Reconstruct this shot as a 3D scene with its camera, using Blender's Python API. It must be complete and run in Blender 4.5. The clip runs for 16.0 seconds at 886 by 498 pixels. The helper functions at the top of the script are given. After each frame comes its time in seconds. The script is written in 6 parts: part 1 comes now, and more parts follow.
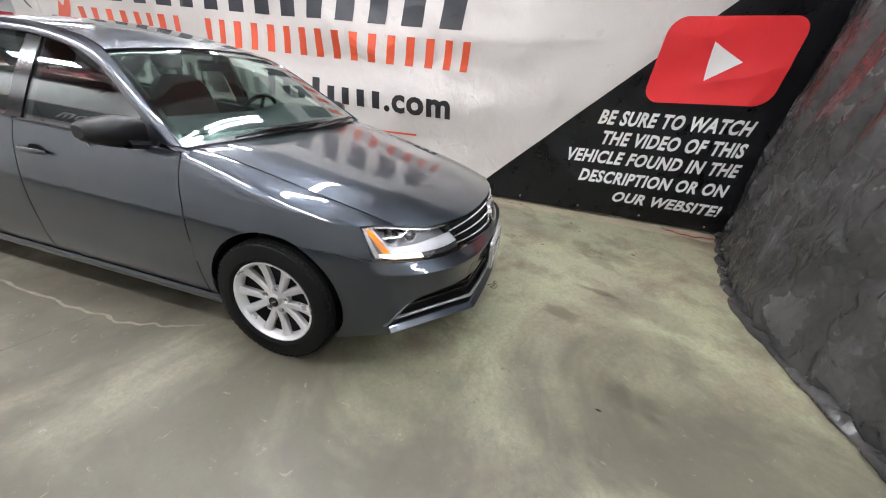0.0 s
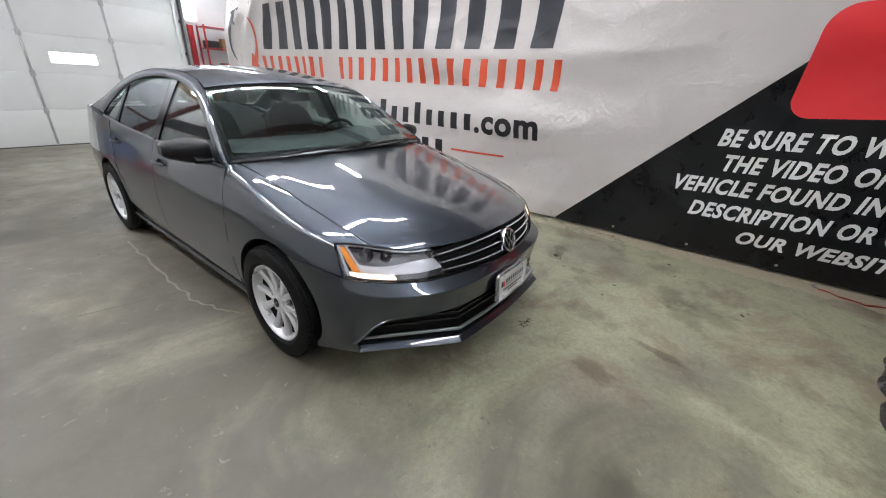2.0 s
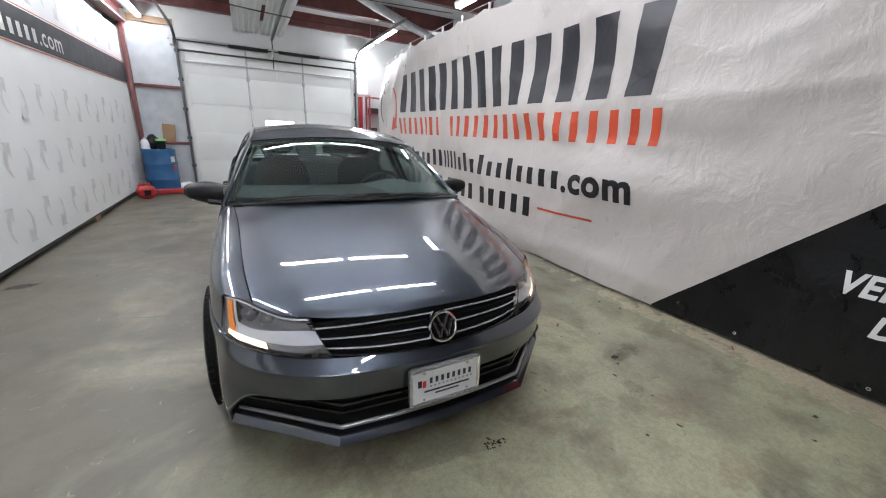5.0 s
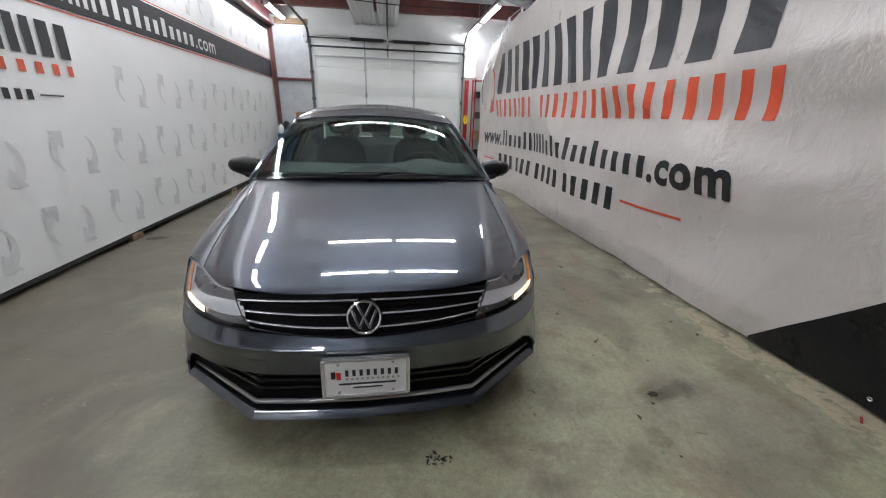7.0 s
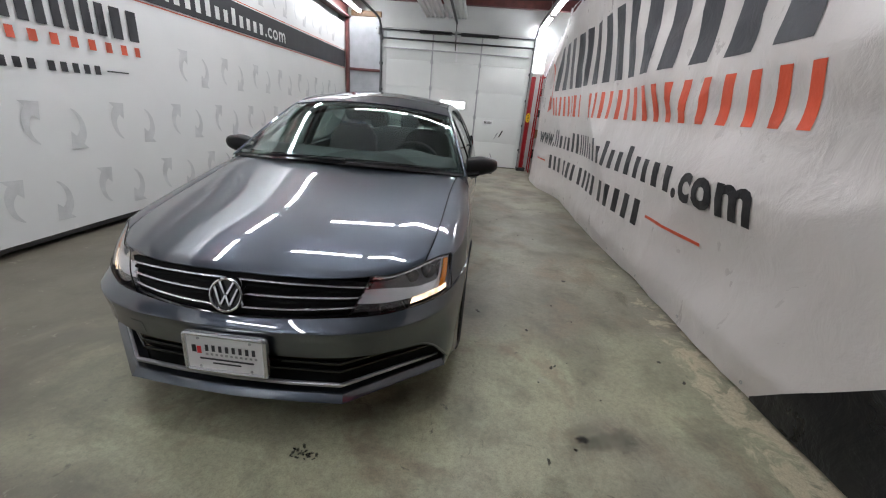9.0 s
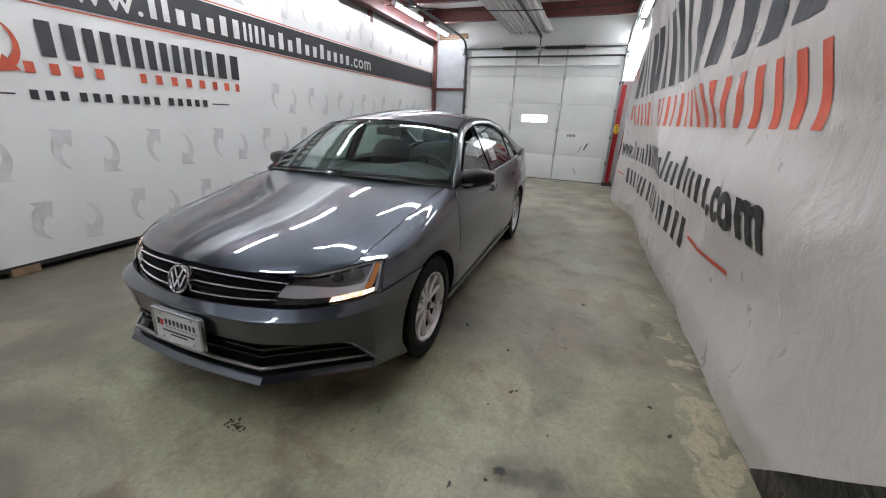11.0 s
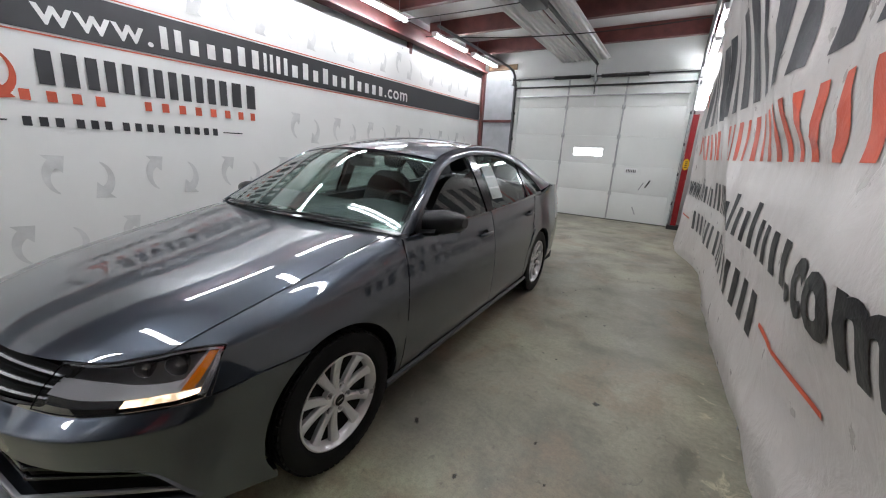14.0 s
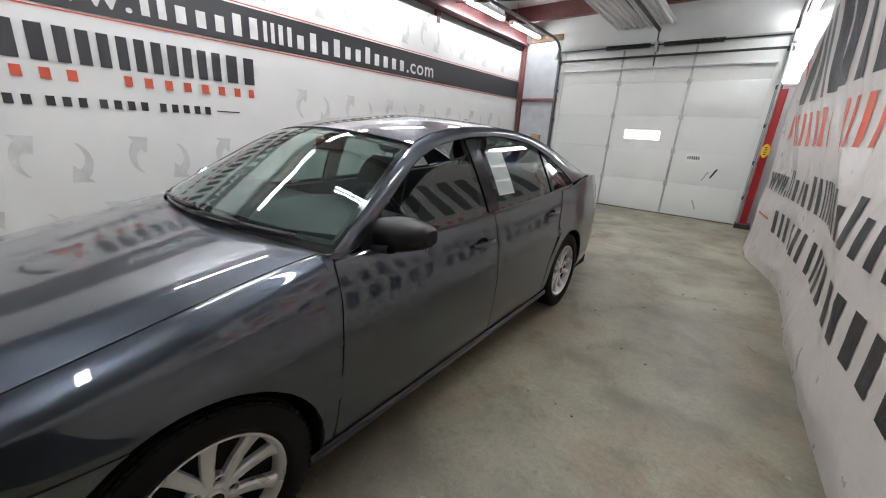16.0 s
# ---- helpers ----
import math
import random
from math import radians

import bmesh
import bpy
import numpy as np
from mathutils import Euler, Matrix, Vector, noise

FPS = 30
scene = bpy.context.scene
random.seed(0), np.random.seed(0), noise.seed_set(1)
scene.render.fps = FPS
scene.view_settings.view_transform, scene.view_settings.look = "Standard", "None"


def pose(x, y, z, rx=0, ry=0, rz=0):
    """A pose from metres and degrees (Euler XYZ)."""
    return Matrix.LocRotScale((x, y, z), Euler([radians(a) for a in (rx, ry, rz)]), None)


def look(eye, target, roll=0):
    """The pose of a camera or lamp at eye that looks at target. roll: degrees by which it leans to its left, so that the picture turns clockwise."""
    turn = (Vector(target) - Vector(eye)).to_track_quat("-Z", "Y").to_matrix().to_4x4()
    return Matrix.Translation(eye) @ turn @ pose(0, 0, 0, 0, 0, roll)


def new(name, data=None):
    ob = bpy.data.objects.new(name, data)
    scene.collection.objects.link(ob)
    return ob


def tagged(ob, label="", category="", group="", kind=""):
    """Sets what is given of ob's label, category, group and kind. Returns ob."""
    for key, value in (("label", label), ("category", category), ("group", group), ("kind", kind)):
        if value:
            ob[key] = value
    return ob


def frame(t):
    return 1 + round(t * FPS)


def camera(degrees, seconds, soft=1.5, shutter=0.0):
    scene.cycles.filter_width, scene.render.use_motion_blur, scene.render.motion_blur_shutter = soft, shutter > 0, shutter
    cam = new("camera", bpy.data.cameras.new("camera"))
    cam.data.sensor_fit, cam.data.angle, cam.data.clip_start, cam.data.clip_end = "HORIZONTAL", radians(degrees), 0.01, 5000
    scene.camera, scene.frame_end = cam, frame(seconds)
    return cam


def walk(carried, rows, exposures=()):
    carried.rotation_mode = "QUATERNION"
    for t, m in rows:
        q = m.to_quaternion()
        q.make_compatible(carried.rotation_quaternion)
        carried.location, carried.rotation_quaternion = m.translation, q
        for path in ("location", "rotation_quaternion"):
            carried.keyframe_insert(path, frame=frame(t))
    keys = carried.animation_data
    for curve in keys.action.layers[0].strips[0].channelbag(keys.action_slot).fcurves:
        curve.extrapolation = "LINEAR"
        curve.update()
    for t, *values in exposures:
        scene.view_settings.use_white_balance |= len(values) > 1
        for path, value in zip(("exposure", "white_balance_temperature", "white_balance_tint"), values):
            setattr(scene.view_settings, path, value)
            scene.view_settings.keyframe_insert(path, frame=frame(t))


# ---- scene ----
cam = camera(100.9, 16.0, soft=1.1)
METRES, EYE, TILT, LEAN, TURN = 8.0, 1.5, 0.0, 0.0, 0.0
PATH = [
    (0, (-2.088, -1.088, 1.368), (-0.333, -0.664, 0.508), 6.3),
    (0.5, (-1.98, -1.187, 1.387), (-0.196, -0.702, 0.624), 1.1),
    (1, (-1.851, -1.22, 1.393), (-0.151, -0.427, 0.698), 1.2),
    (1.5, (-1.779, -1.441, 1.389), (-0.186, -0.466, 0.674), 2.4),
    (2, (-1.687, -1.656, 1.411), (-0.214, -0.58, 0.591), 3.4),
    (2.5, (-1.495, -1.711, 1.382), (-0.074, -0.535, 0.608), -1.8),
    (3, (-1.265, -1.742, 1.376), (0.135, -0.539, 0.607), 0.5),
    (3.5, (-1.121, -1.891, 1.411), (0.037, -0.448, 0.653), 1.4),
    (3.7, (-1.086, -1.94, 1.429), (0.033, -0.449, 0.704), 0.6),
    (5.8, (-0.318, -2.117, 1.412), (0.306, -0.322, 0.789), 2.1),
    (6, (-0.249, -2.146, 1.436), (0.281, -0.334, 0.776), 1.2),
    (6.5, (-0.088, -2.097, 1.395), (0.274, -0.228, 0.784), 2.6),
    (7, (0.104, -2.068, 1.37), (0.381, -0.208, 0.69), 1.8),
    (7.5, (0.357, -2.153, 1.38), (0.482, -0.287, 0.671), 2.3),
    (8, (0.517, -2.179, 1.388), (0.532, -0.313, 0.67), 0.3),
    (8.5, (0.674, -2.073, 1.378), (0.583, -0.2, 0.683), 1.0),
    (9, (0.846, -1.977, 1.367), (0.73, -0.113, 0.651), 4.9),
    (9.5, (1.091, -2.022, 1.398), (0.641, -0.165, 0.807), 3.1),
    (9.7, (1.215, -2.023, 1.434), (0.704, -0.197, 0.8), 1.8),
    (11.8, (1.794, -1.666, 1.373), (0.999, 0.047, 0.714), 1.6),
    (12, (1.858, -1.639, 1.389), (1.018, 0.062, 0.757), 0.6),
    (12.5, (1.928, -1.523, 1.395), (1.11, 0.18, 0.741), -1.9),
    (13, (1.878, -1.33, 1.383), (1.075, 0.437, 0.899), 1.0),
    (13.5, (1.878, -1.137, 1.378), (1.051, 0.627, 0.926), 1.3),
    (14, (1.904, -0.944, 1.386), (0.907, 0.707, 0.856), 2.9),
    (14.5, (1.878, -0.821, 1.383), (0.742, 0.722, 0.81), 2.8),
    (15, (1.792, -0.603, 1.356), (0.796, 1.04, 0.801), 5.8),
    (15.5, (1.744, -0.422, 1.344), (0.711, 1.189, 0.762), 5.1),
    (16, (1.821, -0.229, 1.385), (0.657, 1.273, 0.761), 3.1),
]
walk(cam, [(t, look(eye, target, roll)) for t, eye, target, roll in PATH], exposures=[(0, 0.74, 6350, 10), (1, 0.71, 6150, 10), (2, 0.33, 6250, 10), (3.5, 0.24, 6200, 10), (6, 0.08, 6250, 10), (6.6, -0.08, 6300, 10), (14, -0.12, 6300, 10), (16, 0.02, 6450, 10)])

# ---- light ----
scene.view_settings.exposure = 0.0
world = bpy.data.worlds.new("world")
scene.world = world
world.use_nodes = True
world.node_tree.nodes["Background"].inputs[0].default_value = (0.9, 0.95, 1.0, 1)
world.node_tree.nodes["Background"].inputs[1].default_value = 0.3
TUBE_POWER = 73.44
PANE_POWER = 14.0


# ---- helpers of this scene ----
def curve(*pts):
    """A smooth function through (t, value) pairs."""
    t = np.array([p[0] for p in pts], float)
    v = np.array([p[1] for p in pts], float)
    d = np.diff(v) / np.diff(t)
    m = np.empty(len(v))
    m[0], m[-1] = d[0], d[-1]
    for i in range(1, len(v) - 1):
        a, b = d[i - 1], d[i]
        w = (t[i + 1] - t[i]) / (t[i + 1] - t[i - 1])
        m[i] = w * a + (1 - w) * b if a * b > 0 else 0.0

    def f(s):
        s = min(max(s, t[0]), t[-1])
        i = min(int(np.searchsorted(t, s, "right")) - 1, len(t) - 2)
        h = t[i + 1] - t[i]
        u = (s - t[i]) / h
        return float((1 + 2 * u) * (1 - u) ** 2 * v[i] + u * (1 - u) ** 2 * h * m[i] + u * u * (3 - 2 * u) * v[i + 1] - u * u * (1 - u) * h * m[i + 1])
    return f


def lerp(a, b, u):
    return a + (b - a) * u


def steps(a, b, n):
    return [a + (b - a) * i / n for i in range(n + 1)]


def to_mesh(name, verts, faces, smooth=True, angle=35, fix=True):
    me = bpy.data.meshes.new(name)
    me.from_pydata([tuple(v) for v in verts], [], faces)
    if fix:
        bm = bmesh.new()
        bm.from_mesh(me)
        bmesh.ops.remove_doubles(bm, verts=bm.verts, dist=1e-5)
        bmesh.ops.recalc_face_normals(bm, faces=bm.faces)
        bm.to_mesh(me)
        bm.free()
    if smooth:
        me.shade_smooth()
        me.set_sharp_from_angle(angle=radians(angle))
    return me


class Shape:
    """Vertices and faces that are gathered into one mesh."""

    def __init__(self):
        self.v, self.f = [], []

    def add(self, verts, faces):
        n = len(self.v)
        self.v += [tuple(v) for v in verts]
        self.f += [tuple(i + n for i in f) for f in faces]
        return self

    def grid(self, rows, wrap=False):
        n, m = len(rows), len(rows[0])
        faces = [(i * m + j, i * m + j + 1, (i + 1) * m + j + 1, (i + 1) * m + j) for i in range(n - 1) for j in range(m - 1)]
        if wrap:
            faces += [(i * m + m - 1, i * m, (i + 1) * m, (i + 1) * m + m - 1) for i in range(n - 1)]
        return self.add([p for r in rows for p in r], faces)

    def slab(self, rows, thick):
        """A sheet of the given rows with a thickness to its back."""
        p = np.array(rows, float)
        du, dv = np.gradient(p, axis=0), np.gradient(p, axis=1)
        nrm = np.cross(du, dv)
        nrm /= np.linalg.norm(nrm, axis=2, keepdims=True) + 1e-12
        q = p - nrm * thick
        n, m = p.shape[:2]
        faces = []
        for i in range(n - 1):
            for j in range(m - 1):
                a, b, c, d = i * m + j, i * m + j + 1, (i + 1) * m + j + 1, (i + 1) * m + j
                faces += [(a, b, c, d), (n * m + d, n * m + c, n * m + b, n * m + a)]
        edge = [(0, j) for j in range(m)] + [(i, m - 1) for i in range(1, n)] + [(n - 1, j) for j in range(m - 2, -1, -1)] + [(i, 0) for i in range(n - 2, 0, -1)]
        for (i, j), (k, l) in zip(edge, edge[1:] + edge[:1]):
            faces.append((i * m + j, n * m + i * m + j, n * m + k * m + l, k * m + l))
        return self.add(np.concatenate([p.reshape(-1, 3), q.reshape(-1, 3)]), faces)

    def box(self, x0, x1, y0, y1, z0, z1, bevel=0.0, m=None):
        bm = bmesh.new()
        bmesh.ops.create_cube(bm, size=1)
        for v in bm.verts:
            v.co = Vector((lerp(x0, x1, v.co.x + 0.5), lerp(y0, y1, v.co.y + 0.5), lerp(z0, z1, v.co.z + 0.5)))
        if bevel:
            bmesh.ops.bevel(bm, geom=bm.edges[:], offset=bevel, segments=2, affect="EDGES", profile=0.6)
        return self.take(bm, m)

    def take(self, bm, m=None):
        if m is not None:
            bm.transform(m)
        bm.verts.index_update()
        self.add([v.co[:] for v in bm.verts], [[v.index for v in f.verts] for f in bm.faces])
        bm.free()
        return self

    def rod(self, a, b, r, n=10, r2=None):
        a, b = Vector(a), Vector(b)
        bm = bmesh.new()
        bmesh.ops.create_cone(bm, cap_ends=True, segments=n, radius1=r, radius2=r if r2 is None else r2, depth=(b - a).length)
        return self.take(bm, Matrix.Translation((a + b) / 2) @ (b - a).to_track_quat("Z", "Y").to_matrix().to_4x4())

    def tube(self, pts, r, n=8):
        """A round tube along points."""
        pts = [Vector(p) for p in pts]
        rows = []
        for i, p in enumerate(pts):
            t = (pts[min(i + 1, len(pts) - 1)] - pts[max(i - 1, 0)]).normalized()
            side = t.cross(Vector((0, 0, 1)))
            side = side.normalized() if side.length > 1e-3 else Vector((1, 0, 0))
            up = side.cross(t)
            rows.append([p + r * (math.cos(6.2832 * k / n) * side + math.sin(6.2832 * k / n) * up) for k in range(n)])
        self.grid(rows, wrap=True)
        base = len(self.v)
        return self.add([pts[0]] + rows[0] + [pts[-1]] + rows[-1], [(0, 1 + k, 1 + (k + 1) % n) for k in range(n)] + [(n + 1, n + 2 + (k + 1) % n, n + 2 + k) for k in range(n)])

    def lathe(self, profile, n, axis_x=0.0):
        """Turns (across, radius) pairs round the x axis."""
        rows = [[(a, r * math.cos(6.28318 * k / n), r * math.sin(6.28318 * k / n)) for k in range(n)] for a, r in profile]
        return self.grid(rows, wrap=True)

    def mesh(self, name, **kw):
        return to_mesh(name, self.v, self.f, **kw)


def thing(name, label, category, group="", kind="", at=None):
    ob = new(name)
    if at is not None:
        ob.matrix_basis = at
    return tagged(ob, label, category, group, kind)


def part(name, shape, material, parent, label="", **kw):
    """One mesh under a thing or a part; shape is a Shape or a ready mesh."""
    me = shape.mesh(name, **kw) if isinstance(shape, Shape) else shape
    if not me.materials:
        me.materials.append(material)
    ob = new(name, me)
    ob.parent = parent
    return tagged(ob, label)


def solo(name, shape, material, label, category, group="", kind="", **kw):
    me = shape.mesh(name, **kw)
    me.materials.append(material)
    return tagged(new(name, me), label, category, group, kind)


# ---- materials ----
def mat(name, color, rough=0.5, metal=0.0, **more):
    m = bpy.data.materials.new(name)
    m.use_nodes = True
    b = m.node_tree.nodes["Principled BSDF"]
    b.inputs["Base Color"].default_value = (*color, 1)
    b.inputs["Roughness"].default_value = rough
    b.inputs["Metallic"].default_value = metal
    for k, v in more.items():
        b.inputs[k.replace("_", " ")].default_value = v
    return m


def node(m, kind, **sets):
    n = m.node_tree.nodes.new(kind)
    for k, v in sets.items():
        if k in n.inputs:
            n.inputs[k].default_value = v
        else:
            setattr(n, k, v)
    return n


def link(m, a, b):
    m.node_tree.links.new(a, b)


def mixcol(m, fac, a, b, blend="MIX"):
    n = m.node_tree.nodes.new("ShaderNodeMix")
    n.data_type, n.blend_type = "RGBA", blend
    for sock, v in ((n.inputs[0], fac), (n.inputs[6], a), (n.inputs[7], b)):
        if hasattr(v, "is_linked"):
            link(m, v, sock)
        elif isinstance(v, (int, float)):
            sock.default_value = v
        else:
            sock.default_value = (*v, 1)
    return n.outputs[2]


def ramp(m, fac, lo, hi, a=0.0, b=1.0):
    n = node(m, "ShaderNodeMapRange")
    n.inputs[1].default_value, n.inputs[2].default_value = lo, hi
    n.inputs[3].default_value, n.inputs[4].default_value = a, b
    link(m, fac, n.inputs[0])
    return n.outputs[0]


def grain(m, scale, detail=4.0, rough=0.55, distort=0.0, stretch=(1, 1, 1), offset=(0, 0, 0)):
    t = node(m, "ShaderNodeTexCoord")
    mp = node(m, "ShaderNodeMapping")
    mp.inputs["Scale"].default_value = stretch
    mp.inputs["Location"].default_value = offset
    link(m, t.outputs["Object"], mp.inputs["Vector"])
    n = node(m, "ShaderNodeTexNoise")
    n.inputs["Scale"].default_value, n.inputs["Detail"].default_value = scale, detail
    n.inputs["Roughness"].default_value, n.inputs["Distortion"].default_value = rough, distort
    link(m, mp.outputs[0], n.inputs["Vector"])
    return n.outputs["Fac"]


def bump(m, height, strength, distance=0.01):
    n = node(m, "ShaderNodeBump")
    n.inputs["Strength"].default_value, n.inputs["Distance"].default_value = strength, distance
    link(m, height, n.inputs["Height"])
    link(m, n.outputs[0], m.node_tree.nodes["Principled BSDF"].inputs["Normal"])


def bsdf(m, name):
    return m.node_tree.nodes["Principled BSDF"].inputs[name]


def worn(name, color, rough, metal=0.0, vary=0.18, scale=6.0, bumps=0.15, fine=90.0, **more):
    """A plain surface with variation at two scales."""
    m = mat(name, color, rough, metal, **more)
    big, small = grain(m, scale), grain(m, fine, 3)
    dark = tuple(c * (1 - vary) for c in color)
    light = tuple(min(1, c * (1 + vary * 0.6)) for c in color)
    c = mixcol(m, ramp(m, big, 0.3, 0.7), dark, light)
    c = mixcol(m, ramp(m, small, 0.35, 0.75, 0, 0.25), c, dark)
    link(m, c, bsdf(m, "Base Color"))
    link(m, ramp(m, big, 0.3, 0.7, rough * 0.88, min(1, rough * 1.12)), bsdf(m, "Roughness"))
    if bumps:
        bump(m, small, bumps, 0.003)
    return m


def glow(name, color, power):
    m = mat(name, color, 0.4)
    bsdf(m, "Emission Color").default_value = (*color, 1)
    bsdf(m, "Emission Strength").default_value = power
    return m


def clear(name, tint, gloss=1.0, base=0.045):
    """Glass pane: clear and tinted, with a mirror sheen that grows at grazing angles."""
    m = bpy.data.materials.new(name)
    m.use_nodes = True
    m.node_tree.nodes.clear()
    out = node(m, "ShaderNodeOutputMaterial")
    tr, gl, lw, mx = node(m, "ShaderNodeBsdfTransparent"), node(m, "ShaderNodeBsdfGlossy"), node(m, "ShaderNodeLayerWeight"), node(m, "ShaderNodeMixShader")
    tr.inputs[0].default_value = (*tint, 1)
    gl.inputs["Roughness"].default_value = 0.0
    gl.inputs[0].default_value = (gloss, gloss, gloss, 1)
    lw.inputs[0].default_value = 0.5
    pw = node(m, "ShaderNodeMath", operation="POWER")
    pw.inputs[1].default_value = 5.0
    link(m, lw.outputs["Facing"], pw.inputs[0])
    link(m, ramp(m, pw.outputs[0], 0, 1, base, 0.9), mx.inputs[0])
    link(m, tr.outputs[0], mx.inputs[1])
    link(m, gl.outputs[0], mx.inputs[2])
    link(m, mx.outputs[0], out.inputs[0])
    return m


def concrete():
    m = mat("concrete", (0.3, 0.3, 0.26), 0.5)
    big, mid, fine = grain(m, 0.55, 5, 0.6, 0.6), grain(m, 2.6, 7, 0.66, 0.3, offset=(3, 7, 0)), grain(m, 38, 5, 0.6)
    green, rust = grain(m, 0.9, 3, 0.5, 0.4, offset=(11, 2, 0)), grain(m, 1.3, 6, 0.66, 0.4, offset=(5, 19, 0))
    c = mixcol(m, ramp(m, big, 0.38, 0.62), (0.200, 0.188, 0.146), (0.380, 0.356, 0.265))
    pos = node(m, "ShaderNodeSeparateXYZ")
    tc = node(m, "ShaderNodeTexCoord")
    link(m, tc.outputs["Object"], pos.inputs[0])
    # old green floor paint, mostly worn off, in the front half
    paint = node(m, "ShaderNodeMath", operation="MULTIPLY_ADD")
    link(m, pos.outputs[1], paint.inputs[0])
    paint.inputs[1].default_value = -0.10
    link(m, green, paint.inputs[2])
    c = mixcol(m, ramp(m, paint.outputs[0], 0.38, 0.64, 0.0, 0.9), c, (0.438, 0.436, 0.286))
    c = mixcol(m, ramp(m, rust, 0.52, 0.62, 0, 0.7), c, (0.275, 0.213, 0.150))
    c = mixcol(m, ramp(m, mid, 0.50, 0.70, 0, 0.6), c, (0.118, 0.110, 0.085))
    c = mixcol(m, ramp(m, mid, 0.24, 0.43, 0.6, 0), c, (0.335, 0.317, 0.243))
    cloud = grain(m, 1.5, 6, 0.6, 0.4, offset=(8, 3, 0))
    c = mixcol(m, ramp(m, cloud, 0.52, 0.66, 0, 0.42), c, (0.120, 0.114, 0.084))
    speck = grain(m, 4.5, 7, 0.7, 1.2, offset=(2, 1, 0))
    c = mixcol(m, ramp(m, speck, 0.66, 0.72, 0, 0.8), c, (0.05, 0.047, 0.038))
    # brown dirt, deepened towards the west to dim the floor under the wall lamps
    dirt_dim = node(m, "ShaderNodeMath", operation="MULTIPLY_ADD")
    link(m, pos.outputs[0], dirt_dim.inputs[0])
    dirt_dim.inputs[1].default_value = -0.16
    link(m, grain(m, 0.8, 5, 0.6, 0.8, offset=(1, 12, 0)), dirt_dim.inputs[2])
    c = mixcol(m, ramp(m, dirt_dim.outputs[0], 0.42, 0.74, 0, 0.9), c, (0.094, 0.082, 0.061))
    # chipped pale strip along the banner's foot
    ragged = grain(m, 5.0, 7, 0.70, 0.4, stretch=(1.2, 0.8, 1), offset=(9, 4, 0))
    chip = node(m, "ShaderNodeMath", operation="MULTIPLY_ADD")
    link(m, ragged, chip.inputs[0])
    chip.inputs[1].default_value = 0.42
    link(m, pos.outputs[0], chip.inputs[2])
    bare = node(m, "ShaderNodeMath", operation="MULTIPLY_ADD")
    link(m, pos.outputs[1], bare.inputs[0])
    bare.inputs[1].default_value = -0.085
    link(m, grain(m, 7.0, 6, 0.66, 0.8, offset=(14, 3, 0)), bare.inputs[2])
    near = node(m, "ShaderNodeMath", operation="MULTIPLY")
    link(m, ramp(m, chip.outputs[0], 2.475, 2.505, 0, 0.85), near.inputs[0])
    link(m, ramp(m, bare.outputs[0], 0.46, 0.53, 0, 1), near.inputs[1])
    c = mixcol(m, near.outputs[0], c, (0.56, 0.487, 0.345))
    c = mixcol(m, ramp(m, fine, 0.4, 0.7, 0, 0.3), c, (0.10, 0.094, 0.074))
    grit, pits = grain(m, 130, 3, 0.6, 0.0), grain(m, 15, 6, 0.68, 0.9, offset=(6, 6, 0))
    c = mixcol(m, ramp(m, grit, 0.45, 0.75, 0, 0.35), c, (0.10, 0.094, 0.076))
    c = mixcol(m, ramp(m, pits, 0.62, 0.70, 0, 0.45), c, (0.085, 0.08, 0.064))
    c = mixcol(m, ramp(m, pits, 0.30, 0.37, 0.4, 0), c, (0.36, 0.34, 0.28))
    link(m, c, bsdf(m, "Base Color"))
    link(m, ramp(m, mid, 0.3, 0.7, 0.38, 0.58), bsdf(m, "Roughness"))
    bump(m, fine, 0.2, 0.003)
    return m


def car_paint():
    m = mat("grey_metallic_paint", (0.06, 0.07, 0.085), 0.33, 0.82, Coat_Weight=1.0, Coat_Roughness=0.004, Coat_IOR=1.78)
    fl = node(m, "ShaderNodeTexVoronoi", Scale=900.0)
    t = node(m, "ShaderNodeTexCoord")
    link(m, t.outputs["Object"], fl.inputs["Vector"])
    c = mixcol(m, ramp(m, fl.outputs["Distance"], 0.1, 0.6, 0, 1), (0.049, 0.061, 0.082), (0.033, 0.042, 0.056))
    dust = grain(m, 3.0, 5)
    link(m, c, bsdf(m, "Base Color"))
    link(m, ramp(m, dust, 0.35, 0.75, 0.0, 0.008), bsdf(m, "Coat Roughness"))
    return m


